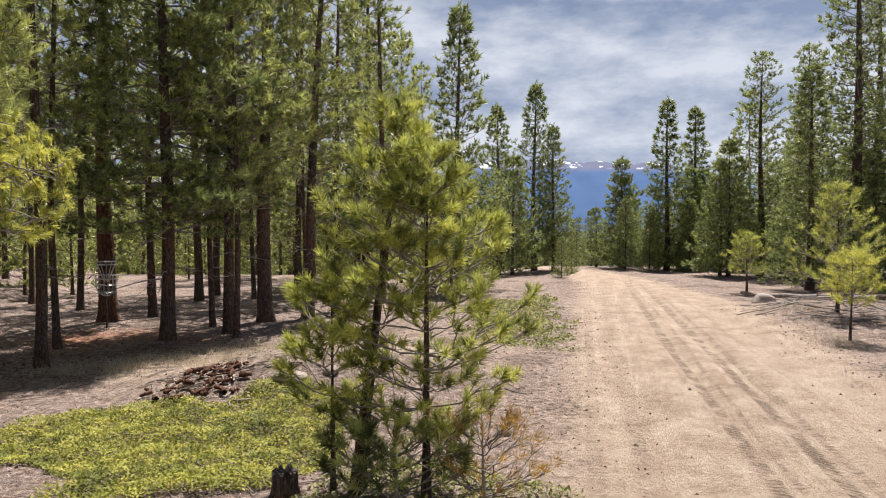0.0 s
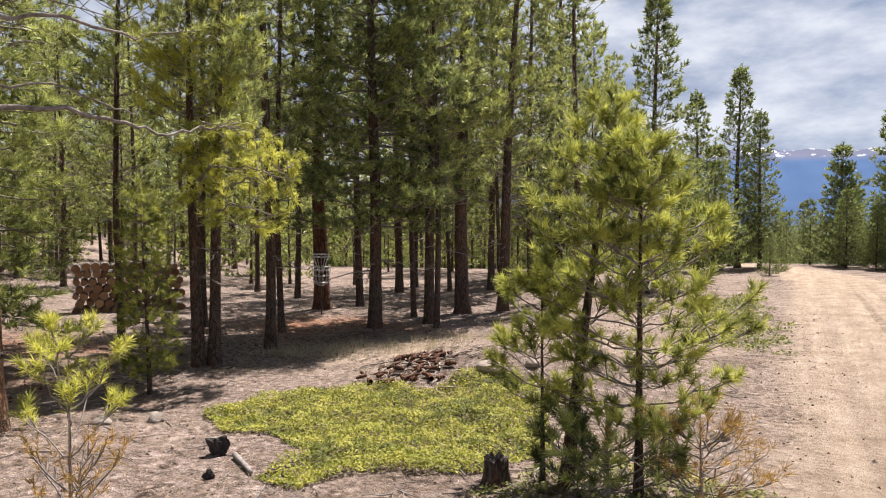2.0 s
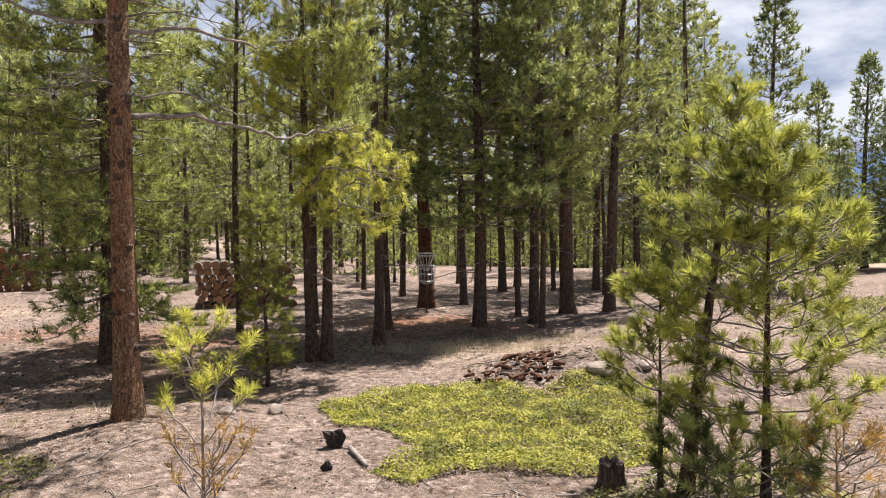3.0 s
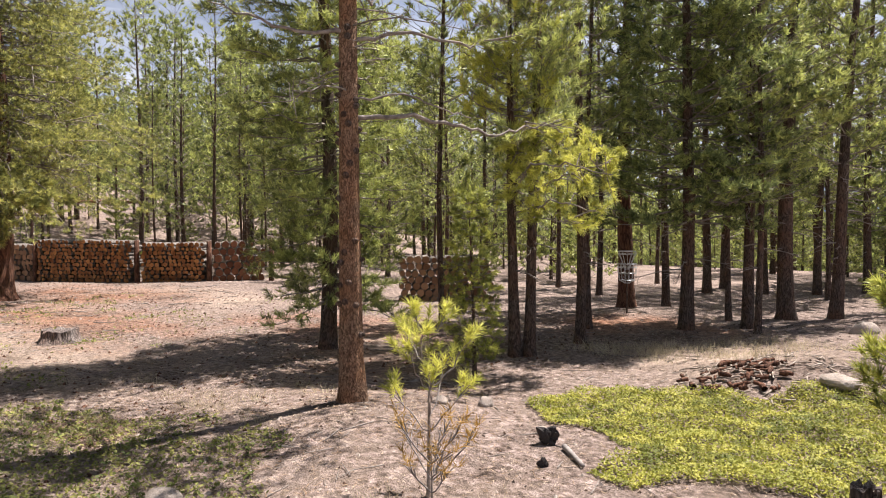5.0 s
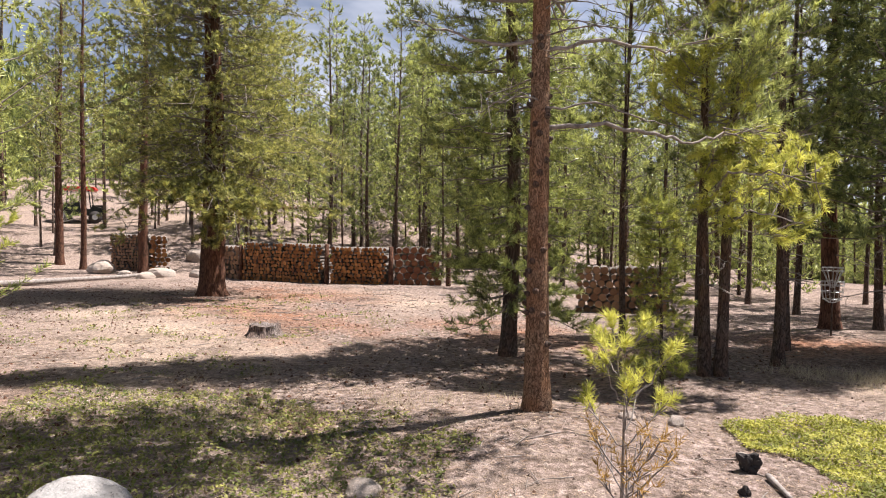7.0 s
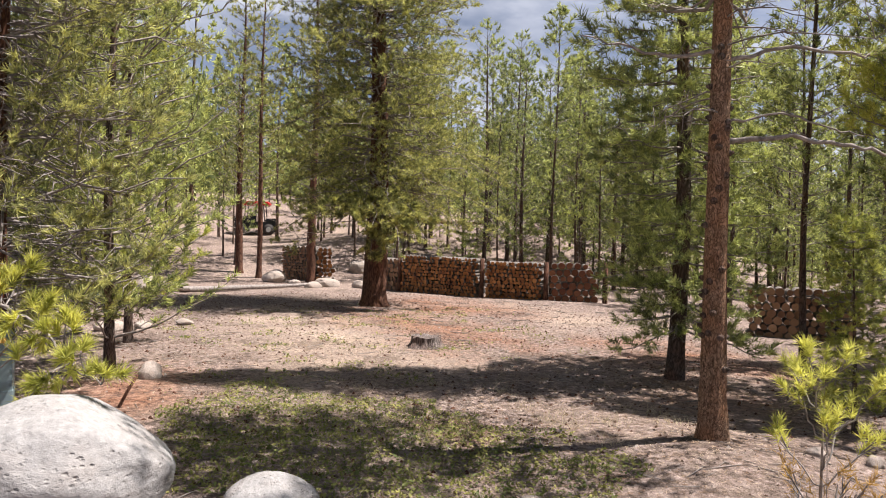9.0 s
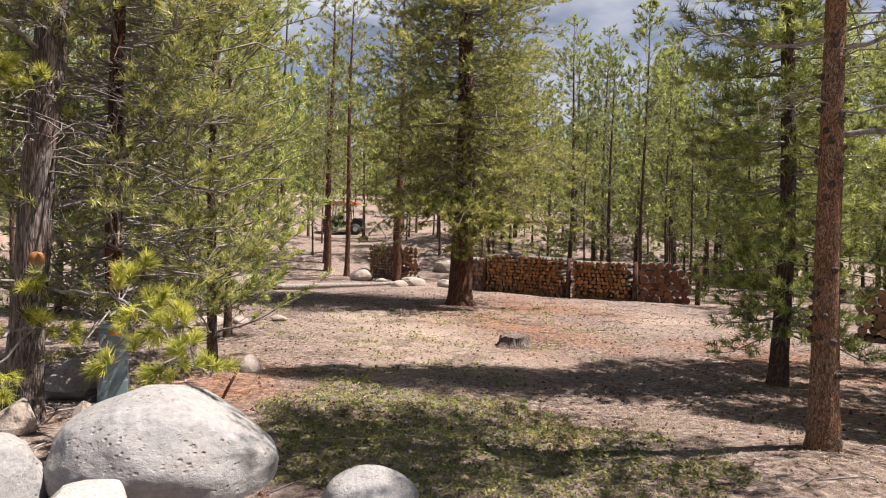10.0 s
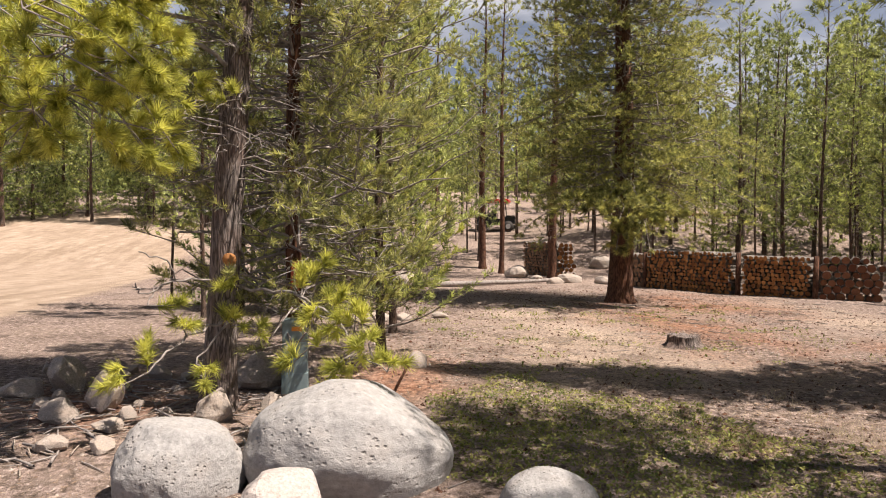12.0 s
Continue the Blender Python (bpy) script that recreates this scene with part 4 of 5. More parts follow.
for x, y, r, turn, seed in ((-26.6, 4.95, 0.17, 0, 66), (-30.2, 2.75, 0.16, 90, 67), (-28.8, 3.35, 0.12, 200, 68)):
    pine((x, y), "tall pine with a bare reddish-brown trunk by the split logs", (BARK_RED, TWIG, NEEDLE_WARM), "", turn, seed=seed, h=12.0, r=r, crown=3.4, reach=1.6, whorls=26, dead=14, **FAR)
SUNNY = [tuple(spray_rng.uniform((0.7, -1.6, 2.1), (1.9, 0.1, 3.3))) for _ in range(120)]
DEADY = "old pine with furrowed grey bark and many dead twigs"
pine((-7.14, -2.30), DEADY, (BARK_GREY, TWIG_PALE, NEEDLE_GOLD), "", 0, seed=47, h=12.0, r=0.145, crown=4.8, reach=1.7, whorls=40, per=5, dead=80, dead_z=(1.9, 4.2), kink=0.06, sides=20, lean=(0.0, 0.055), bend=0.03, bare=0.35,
     extra=[([(0.09, 0.09, 0.81), (0.48, -0.13, 0.71), (0.78, -0.29, 0.53), (0.97, -0.49, 0.4)], 0.014, 1.0),
            ([(0.1, 0.24, 1.1), (0.53, 0.71, 1.1), (0.95, 1.08, 0.98), (1.27, 1.36, 0.7), (1.49, 1.55, 0.61)], 0.015, 1.0),
            ([(0.1, 0.12, 0.78), (0.39, -0.09, 0.48), (0.6, 0.05, 0.38)], 0.011, 1.0),
            ([(0.08, -0.03, 1.16), (0.37, -0.26, 1.18), (0.56, -0.48, 1.06), (0.65, -0.49, 1.17)], 0.011, 2.0),
            ([(0.37, -0.26, 1.18), (0.46, -0.29, 1.36), (0.55, -0.5, 1.42)], 0.008, 2.0),
            ([(0.37, -0.26, 1.18), (0.46, -0.42, 1.11), (0.56, -0.42, 0.98)], 0.007, 2.0),
            ([(0, 0.2, 3.06), (0.52, -0.26, 3.22), (1.12, -0.56, 2.76), (1.51, -0.85, 2.4)], 0.022, 1.0),
            ([(0, 0.2, 3.42), (0.61, -0.46, 3.37), (1.41, -0.67, 2.85), (1.7, -0.93, 2.66)], 0.022, 1.0),
            ([(0, 0.2, 2.83), (0.35, -0.08, 2.68), (0.54, -0.21, 2.51)], 0.012, 0.85),
            ([(0, 0.2, 2.94), (0.26, 0.25, 2.78), (0.47, 0.27, 2.69)], 0.012, 0.85),
            ([(0, 0.2, 3.63), (0.72, -0.2, 3.7), (1.41, -0.55, 3.28), (1.91, -0.71, 2.96)], 0.022, 1.0),
            ([(0, 0.2, 3.89), (0.72, 0.02, 4.1), (1.52, -0.13, 3.86), (2.12, -0.24, 3.47)], 0.022, 0.35),
            ([(0, 0.2, 4.15), (0.76, 0.69, 4.33), (1.56, 0.63, 4.17), (2.06, 0.56, 3.83)], 0.022, 0.35)],
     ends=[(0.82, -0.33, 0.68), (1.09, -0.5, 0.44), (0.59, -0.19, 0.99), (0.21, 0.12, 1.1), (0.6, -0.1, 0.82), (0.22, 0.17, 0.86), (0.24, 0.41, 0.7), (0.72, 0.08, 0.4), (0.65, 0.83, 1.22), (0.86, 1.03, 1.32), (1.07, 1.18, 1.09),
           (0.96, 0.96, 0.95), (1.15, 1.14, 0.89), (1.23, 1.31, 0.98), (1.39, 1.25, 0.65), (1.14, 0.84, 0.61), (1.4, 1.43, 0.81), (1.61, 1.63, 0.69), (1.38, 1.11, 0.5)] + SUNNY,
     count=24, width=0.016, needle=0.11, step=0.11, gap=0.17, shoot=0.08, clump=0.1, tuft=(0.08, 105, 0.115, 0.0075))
pine((-7.95, -1.72), "pine with a dense tangle of grey twigs and dull needles", (BARK_RED, TWIG_PALE, NEEDLE_DULL), "", 0, seed=48, h=10.0, r=0.09, crown=0.8, reach=1.8, whorls=62, per=5, dead=150, dead_z=(0.8, 3.8), kink=0.07, sides=12, rise=-0.05, curl=0.15, bare=0.25,
     count=26, width=0.010, needle=0.09, step=0.11, gap=0.17, shoot=0.10, clump=0.65)
pine((-9.6, -0.9), "young green pine behind the tangled one", (BARK, TWIG, NEEDLE), "", 0, seed=49, h=8.5, r=0.06, crown=0.4, reach=1.7, whorls=40, per=5, count=20, width=0.013, needle=0.10, step=0.12, gap=0.19, shoot=0.11, clump=0.8)

pine((-12.1, -0.78), "bright green bushy pine at the edge of the clearing", (BARK, TWIG, NEEDLE_YOUNG), "", 0, seed=64, h=7.5, r=0.06, crown=0.5, reach=1.25, whorls=34, per=5, count=18, width=0.015, needle=0.11, step=0.13, gap=0.2, shoot=0.11, clump=0.6, twigs=False)
pine((-14.9, -1.6), "bushy green pine behind the boulders", (BARK, TWIG, NEEDLE), "", 0, seed=65, h=8.5, r=0.07, crown=0.6, reach=1.4, whorls=36, per=5, count=17, width=0.018, needle=0.115, step=0.14, gap=0.2, shoot=0.11, clump=0.7, twigs=False)

# young pines beside the track
NEAR = dict(count=62, width=0.0062, needle=0.075, step=0.12, gap=0.15, shoot=0.07, fan=1, spread=(0.4, 1.6))
YOUNG = "saplings beside the track"
pine((-0.395, 4.17), "young bushy green pine beside the sandy track", (BARK, TWIG, NEEDLE_YOUNG), YOUNG, 0, seed=51, h=2.02, r=0.026, crown=0.40, reach=0.62, whorls=14, per=5, shape="young", rise=0.05, curl=0.22, bend=0.01, bare=0.3, sides=10, **NEAR)
pine((-0.98, 4.27), "thin young pine with short branches", (BARK, TWIG, NEEDLE_YOUNG), YOUNG, 0, seed=52, h=1.32, r=0.016, crown=0.45, reach=0.36, whorls=7, per=3, shape="young", rise=0.3, curl=0.2, bend=0.01, bare=0.5, **NEAR)
pine((-0.83, 4.24), "young pine with a curved dark trunk", (BARK, TWIG, NEEDLE_YOUNG), YOUNG, 0, seed=53, h=2.4, r=0.042, crown=0.95, reach=0.46, whorls=8, per=4, shape="young", rise=0.3, curl=0.25, lean=(0.085, 0.13), bend=0.05, bare=0.45, **NEAR)
pine((-3.17, 2.75), "yellowing pine sapling with sparse needles", (DEAD, TWIG_PALE, NEEDLE_GOLD), "", 0, seed=54, h=1.02, r=0.011, crown=0.35, reach=0.25, whorls=5, per=2, shape="young", rise=0.7, curl=0.3, bend=0.03, bare=0.75, kink=0.05, **{**NEAR, "count": 44, "gap": 0.5, "needle": 0.068, "width": 0.005})
pine((-3.02, 2.62), "half-dead sapling with rusty needles", (DEAD, TWIG_PALE, NEEDLE_DRY), "", 0, seed=55, h=0.4, r=0.008, crown=0.1, reach=0.24, whorls=3, per=3, shape="young", rise=0.7, curl=0.3, bend=0.03, bare=0.5, **{**NEAR, "count": 8, "gap": 0.4})
pine((-0.05, 4.02), "low half-dead branchy sapling with rusty needles", (DEAD, TWIG, NEEDLE_DRY), YOUNG, 0, seed=56, h=0.45, r=0.012, crown=0.05, reach=0.5, whorls=5, per=4, shape="young", rise=0.2, **{**NEAR, "count": 20, "width": 0.0035})
pine((-0.55, 4.0), "low green sapling at the foot of the taller one", (DEAD, TWIG, NEEDLE), YOUNG, 0, seed=57, h=0.4, r=0.012, crown=0.05, reach=0.45, whorls=4, per=5, shape="young", rise=0.2, **{**NEAR, "count": 60})
SAP = dict(count=30, width=0.006, needle=0.085, step=0.10, gap=0.15, shoot=0.10, name="pine_sapling")
pine((5.12, 10.54), "small pine sapling on the verge", (BARK, TWIG, NEEDLE_GOLD), YOUNG, 0, seed=58, h=1.25, r=0.018, crown=0.45, reach=0.36, whorls=7, per=4, shape="young", **SAP)
pine((6.37, 18.3), "small round-crowned pine on the verge", (BARK, TWIG, NEEDLE_YOUNG), YOUNG, 0, seed=59, h=1.45, r=0.03, crown=0.4, reach=0.55, whorls=9, per=4, shape="young", **SAP)
pine((5.9, 12.6), "low bushy pine sapling on the verge", (BARK, TWIG, NEEDLE_YOUNG), YOUNG, 0, seed=60, h=2.2, r=0.03, crown=0.4, reach=0.8, whorls=10, per=4, shape="cone", **SAP)


# ---- boulders and stones ----
def stone_mesh(name, seed, mat, detail=3, lump=0.16, flat_base=-0.45, angular=0.0, worn=()):
    bm = bmesh.new()
    bmesh.ops.create_icosphere(bm, subdivisions=detail, radius=1.0)
    shift = Vector((seed * 3.7, seed * 1.3, seed * 7.1))
    rg = np.random.default_rng(seed)
    cuts = [(Vector(unit(rg.normal(size=3))), rg.uniform(0.5, 0.85)) for _ in range(11)] if angular else []
    for v in bm.verts:
        d = v.co.normalized()
        q = 1 + lump * noise.noise(d * 1.3 + shift) + lump * 0.35 * noise.noise(d * 3.1 + shift) + lump * 0.10 * noise.noise(d * 9 + shift)
        p = d * q
        for nrm, far in cuts:
            over = p.dot(nrm) - far
            if over > 0:
                p -= nrm * over * angular
        for nrm, far, share in worn:
            over = p.dot(nrm) - far
            if over > 0:
                p -= nrm * over * share
        if p.z < flat_base:
            p.z = flat_base + (p.z - flat_base) * 0.25
        v.co = p
    return from_bm(name, bm, [mat], not angular)


def stone(name, x, y, size, label, mat, seed, turn=0.0, detail=3, lump=0.16, sink=0.3, angular=0.0, group="", tilt=0.0, worn=()):
    worn = [(Vector(v).normalized(), far, share) for v, far, share in worn]
    ob = new(name, stone_mesh(name, seed, mat, detail, lump, angular=angular, worn=worn))
    ob.matrix_basis = pose(x, y, top_at(x, y) + size[2] * (0.45 - sink * 0.3), tilt, 0, turn) @ Matrix.Diagonal((*size, 1))
    return tagged(ob, label, name.replace("_", " "), group)


ROUND = "boulders at the verge"
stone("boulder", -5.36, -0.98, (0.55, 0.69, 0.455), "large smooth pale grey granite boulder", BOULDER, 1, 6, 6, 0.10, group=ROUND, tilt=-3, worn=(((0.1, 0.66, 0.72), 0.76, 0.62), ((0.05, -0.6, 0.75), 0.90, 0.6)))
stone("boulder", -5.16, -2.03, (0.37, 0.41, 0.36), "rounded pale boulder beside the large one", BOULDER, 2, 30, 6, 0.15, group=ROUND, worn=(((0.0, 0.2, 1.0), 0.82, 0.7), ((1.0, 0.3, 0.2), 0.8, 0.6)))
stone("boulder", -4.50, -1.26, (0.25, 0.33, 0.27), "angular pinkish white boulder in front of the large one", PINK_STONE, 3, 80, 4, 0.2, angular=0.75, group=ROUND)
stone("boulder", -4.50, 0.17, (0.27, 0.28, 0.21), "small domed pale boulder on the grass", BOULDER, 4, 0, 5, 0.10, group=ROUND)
RUBBLE = "stones in the shade"
for n, (x, y, a, b, c) in enumerate(((-8.0, -4.0, 0.30, 0.22, 0.26), (-7.15, -3.3, 0.26, 0.18, 0.24), (-6.8, -3.55, 0.18, 0.16, 0.14), (-7.75, -4.3, 0.24, 0.2, 0.14), (-6.5, -3.0, 0.14, 0.12, 0.1), (-8.2, -2.15, 0.42, 0.34, 0.24),
                                     (-6.75, -2.25, 0.2, 0.16, 0.2), (-6.9, -1.75, 0.18, 0.2, 0.16), (-6.0, -3.2, 0.12, 0.16, 0.1), (-6.3, -4.0, 0.14, 0.1, 0.09), (-5.9, -2.8, 0.12, 0.1, 0.08), (-8.6, -3.3, 0.16, 0.14, 0.12))):
    stone("rock", x, y, (a, b, c), "pale angular stone lying on pine litter", STONE, 20 + n, 40 * n, 3, 0.25, angular=0.95, group=RUBBLE)
rubble_rng = random.Random(5)
for n in range(26):
    s = rubble_rng.uniform(0.04, 0.12)
    stone("rock", rubble_rng.uniform(-9.0, -5.6), rubble_rng.uniform(-4.8, -2.5), (s, s * rubble_rng.uniform(0.6, 1.0), s * rubble_rng.uniform(0.5, 0.9)), "small broken stone lying on pine litter", STONE, 200 + n, 57 * n, 2, 0.25, angular=0.95, group=RUBBLE)
EDGE = "pale stones round the clearing"
for n, (x, y, a, b, c) in enumerate(((-8.99, -0.45, 0.15, 0.14, 0.13), (-13.5, -1.1, 0.22, 0.3, 0.12), (-13.9, -0.6, 0.16, 0.2, 0.1), (-13.2, -1.6, 0.14, 0.16, 0.1), (-14.3, 0.1, 0.14, 0.2, 0.09), (-24.6, 5.1, 0.3, 0.5, 0.28), (-24.2, 4.5, 0.2, 0.35, 0.18),
                                     (-26.9, 3.65, 0.45, 0.42, 0.36), (-25.6, 4.2, 0.25, 0.4, 0.18), (-24.0, 6.1, 0.25, 0.35, 0.2), (-29.0, 7.6, 0.5, 0.6, 0.4), (-23.6, -0.6, 0.4, 0.5, 0.3), (-22.6, -2.2, 0.4, 0.6, 0.3), (-24.5, -3.4, 0.5, 0.5, 0.4),
                                     (-4.17, 4.52, 0.08, 0.07, 0.06), (-3.36, 4.2, 0.08, 0.06, 0.035), (-1.95, 6.6, 0.2, 0.12, 0.08), (-1.6, 6.9, 0.1, 0.09, 0.06), (-2.7, 11.4, 0.22, 0.18, 0.13), (-4.4, 4.2, 0.08, 0.07, 0.05), (-1.2, 7.6, 0.12, 0.1, 0.08),
                                     (-0.9, 9.0, 0.16, 0.14, 0.1), (5.57, 15.0, 0.25, 0.2, 0.16), (6.6, 14.6, 0.14, 0.14, 0.1), (0.1, 5.6, 0.09, 0.08, 0.05), (-0.2, 6.1, 0.12, 0.1, 0.07), (-4.25, 1.7, 0.13, 0.12, 0.07))):
    stone("rock", x, y, (a, b, c), "pale tan stone half sunk in the soil", STONE, 50 + n, 33 * n, 3, 0.22, angular=0.4, group=EDGE)


# ---- stacked logs ----
def log_mesh(seed, cut):
    """A log one unit in radius and one long on y, with bark, a slightly uneven round and sawn ends."""
    rg = np.random.default_rng(seed)
    m = 10
    a = np.linspace(0, 2 * np.pi, m, endpoint=False)
    r = 1 + rg.uniform(-0.09, 0.07, m)
    rows = [(-0.5, 0.94), (-0.47, 1.0), (0.5, 1.0)]
    verts = [(r[i] * s * math.cos(a[i]), y, r[i] * s * math.sin(a[i])) for y, s in rows for i in range(m)]
    faces = [(q * m + i, q * m + (i + 1) % m, (q + 1) * m + (i + 1) % m, (q + 1) * m + i) for q in range(2) for i in range(m)]
    faces += [tuple(range(m)), tuple(range(3 * m - 1, 2 * m - 1, -1))]
    me = put_mesh("log", verts, faces, [LOG_BARK, cut], [0] * (2 * m) + [1, 1], False)
    return me


def log_stack(label, left, right, tall, size, deep, cut, seed, jitter=0.25, leave=0.0, ragged=0.5):
    """Logs laid in rows from one end to the other, sawn ends to the front."""
    rg = np.random.default_rng(seed)
    kinds = [log_mesh(seed * 10 + n, cut) for n in range(5)]
    ax, ay = left
    bx, by = right
    wide = math.hypot(bx - ax, by - ay)
    turn = math.degrees(math.atan2(by - ay, bx - ax))
    zb = min(top_at(ax, ay), top_at(bx, by)) - 0.02
    ob = thing("log_stack", label, "log stack", "stacked logs", pose(ax, ay, zb, 0, 0, turn))
    made, row, z = 0, 0, size
    while z < tall and made < 300:
        x = size * (1.0 if row % 2 == 0 else 1.7) * rg.uniform(0.9, 1.1)
        while x < wide - size * 0.6 and made < 300:
            r = size * rg.uniform(1 - jitter, 1 + jitter)
            shown = r * rg.uniform(0.88, 1.0)
            last = z + 1.75 * size > tall
            if not (last and rg.uniform() < 0.12 * ragged):
                zz = z + rg.uniform(-0.2, 0.2) * size
                m = pose(x, deep / 2 + rg.uniform(-0.05, 0.05), zz, rg.uniform(-1, 1), rg.uniform(0, 360), rg.uniform(-1.5, 1.5)) @ Matrix.Diagonal((shown, deep * rg.uniform(0.96, 1.04), shown * rg.uniform(0.9, 1.05), 1))
                piece("log", kinds[made % 5], ob, "", m)
                made += 1
            x += (r + size) * rg.uniform(0.94, 1.04)
        z += size * 1.76
        row += 1
    return ob


# dark post added where the gap beside a stack lies in shadow
def stack_post(x, y, tall, label):
    t = Tubes()
    t.add([(0, 0, -0.05), (0, 0, tall * 0.5), (0.01, 0, tall)], [0.075, 0.07, 0.065], 10)
    ob = new("stack_post", t.mesh("stack_post", BARK_RED))
    ob.matrix_basis = pose(x, y, top_at(x, y))
    tagged(ob, label, "post", "posts of the log stacks")


log_stack("stack of small pale sawn logs", (-22.5, 7.05), (-19.75, 8.52), 1.20, 0.061, 0.45, CUT, 1)
log_stack("short stack of small sawn logs", (-19.6, 8.7), (-18.25, 9.85), 1.14, 0.062, 0.45, CUT, 2)
log_stack("stack of thick reddish logs", (-18.15, 10.0), (-17.45, 11.3), 1.10, 0.105, 0.5, CUT_RED, 3, 0.2, ragged=1.0)
log_stack("stack of stout weathered logs with pale bark on top", (-10.62, 9.78), (-9.28, 11.16), 0.95, 0.076, 0.5, CUT_DULL, 4, 0.2)
log_stack("dark end of the long log stack", (-23.9, 6.6), (-22.6, 7.0), 1.05, 0.085, 0.45, CUT_DULL, 6)
log_stack("stack of thin split logs near the stones", (-28.6, 4.2), (-27.5, 5.2), 1.35, 0.062, 0.45, CUT_DULL, 5)
log_stack("narrow end of the thin log stack", (-27.4, 5.3), (-27.2, 5.95), 1.3, 0.09, 0.5, CUT, 7)
# dark uprights in place of shadow between and beside the stacks
for x, y, h in ((-19.67, 8.62, 1.16), (-18.2, 9.95, 1.08), (-17.38, 11.4, 1.15), (-22.56, 7.02, 1.1)):
    stack_post(x, y, h, "dark wooden post standing in for the shaded gap by a log stack")


# ---- stump, slash and fallen wood ----
def stump(x, y, r, tall, label, mat, seed, name="tree_stump"):
    rg = np.random.default_rng(seed)
    m, rows = 26, 7
    a = np.linspace(0, 2 * np.pi, m, endpoint=False)
    ridge = 1 + 0.10 * np.sin(a * 5 + 1) + 0.06 * np.sin(a * 9) + rg.uniform(-0.05, 0.05, m)
    verts = []
    for q in range(rows):
        f = q / (rows - 1)
        rr = r * ridge * (1 + 0.7 * (1 - f) ** 3)
        top = tall * f + (0.12 * tall * rg.uniform(-1, 1, m) if q == rows - 1 else 0)
        verts += list(zip(rr * np.cos(a), rr * np.sin(a), np.broadcast_to(top, (m,)) - 0.04))
    verts.append((0, 0, tall * 0.9 - 0.04))
    faces = [(q * m + i, q * m + (i + 1) % m, (q + 1) * m + (i + 1) % m, (q + 1) * m + i) for q in range(rows - 1) for i in range(m)]
    faces += [((rows - 1) * m + i, (rows - 1) * m + (i + 1) % m, rows * m) for i in range(m)]
    ob = new(name, put_mesh(name, verts, faces, [mat, BARK_GREY], [0] * ((rows - 1) * m) + [1] * m, False))
    ob.matrix_basis = pose(x, y, top_at(x, y))
    return tagged(ob, label, "stump")


stump(-10.72, 3.45, 0.22, 0.20, "weathered grey tree stump in the clearing", BARK_GREY, 3)
stump(-1.25, 4.15, 0.07, 0.20, "small dark broken stump by the saplings", BARK, 4)


def stick_heap(name, label, cx, cy, r, number, long, thick, mat, seed, flat=0.05, category="slash pile"):
    rg = np.random.default_rng(seed)
    t = Tubes()
    for _ in range(number):
        a, d = rg.uniform(0, 6.28), r * math.sqrt(rg.uniform(0, 1))
        x, y = cx + d * math.cos(a), cy + d * math.sin(a)
        b, l = rg.uniform(0, 6.28), long * rg.uniform(0.3, 1.0)
        dx, dy = math.cos(b) * l / 2, math.sin(b) * l / 2
        z = flat * rg.uniform(0, 1) * (1 - d / r)
        th = thick * rg.uniform(0.3, 1.0)
        pts = [(x + s * dx - cx, y + s * dy - cy, top_at(x + s * dx, y + s * dy) + th + z + rg.uniform(0, 0.3) * flat) for s in (-1, -0.3, 0.4, 1)]
        t.add(pts, [th, th * 0.95, th * 0.8, th * 0.5], 5, 0.15, rg)
    ob = new(name, t.mesh(name, mat))
    ob.location = (cx, cy, 0)
    return tagged(ob, label, category, kind="stuff")


stick_heap("slash_pile", "heap of broken sticks and bark chips", -2.65, 6.7, 0.75, 170, 0.16, 0.011, DEAD, 1, 0.04)
stick_heap("slash_pile", "dark rotting wood chips on the mound", -2.8, 6.6, 0.5, 60, 0.16, 0.032, BARK_RED, 2, 0.05)
stick_heap("twig_litter", "fallen twigs on the forest floor", -4.0, 7.5, 4.5, 260, 0.35, 0.006, TWIG, 3, 0.01, "twigs")
stick_heap("twig_litter", "fallen twigs round the clearing", -8.5, 2.0, 5.0, 260, 0.35, 0.006, TWIG, 4, 0.01, "twigs")
stick_heap("twig_litter", "dead sticks and roots under the old pine", -7.0, -2.7, 1.5, 150, 0.5, 0.012, TWIG_PALE, 5, 0.06, "twigs")
stick_heap("twig_litter", "twigs round the saplings", -1.2, 4.2, 1.2, 70, 0.22, 0.005, TWIG, 6, 0.03, "twigs")
stick_heap("twig_litter", "twigs and bark near the foreground mound", -3.4, 3.0, 1.2, 60, 0.2, 0.005, TWIG, 7, 0.02, "twigs")
stick_heap("twig_litter", "grey sticks on the verge of the track", 6.4, 13.5, 1.8, 130, 0.8, 0.014, TWIG_PALE, 8, 0.12, "twigs")
stick_heap("twig_litter", "fallen twigs beside the log stacks", -15.5, 6.5, 4.0, 160, 0.4, 0.009, TWIG, 9, 0.01, "twigs")


def fallen_log(a, b, r, label, mat, lift=0.0):
    t = Tubes()
    n = 9
    rg = np.random.default_rng(int(abs(a[0] * 10)))
    base = Vector((a[0], a[1], 0))
    pts = [(a[0] + (b[0] - a[0]) * s - a[0], a[1] + (b[1] - a[1]) * s - a[1], r + lift * s + top_at(a[0] + (b[0] - a[0]) * s, a[1] + (b[1] - a[1]) * s) * (0 if lift else 1) + (top_at(*a) if lift else 0)) for s in np.linspace(0, 1, n)]
    t.add(pts, np.linspace(r, r * 0.6, n), 9, 0.07, rg)
    ob = new("fallen_log", t.mesh("fallen_log", mat))
    ob.location = base
    return tagged(ob, label, "fallen log")


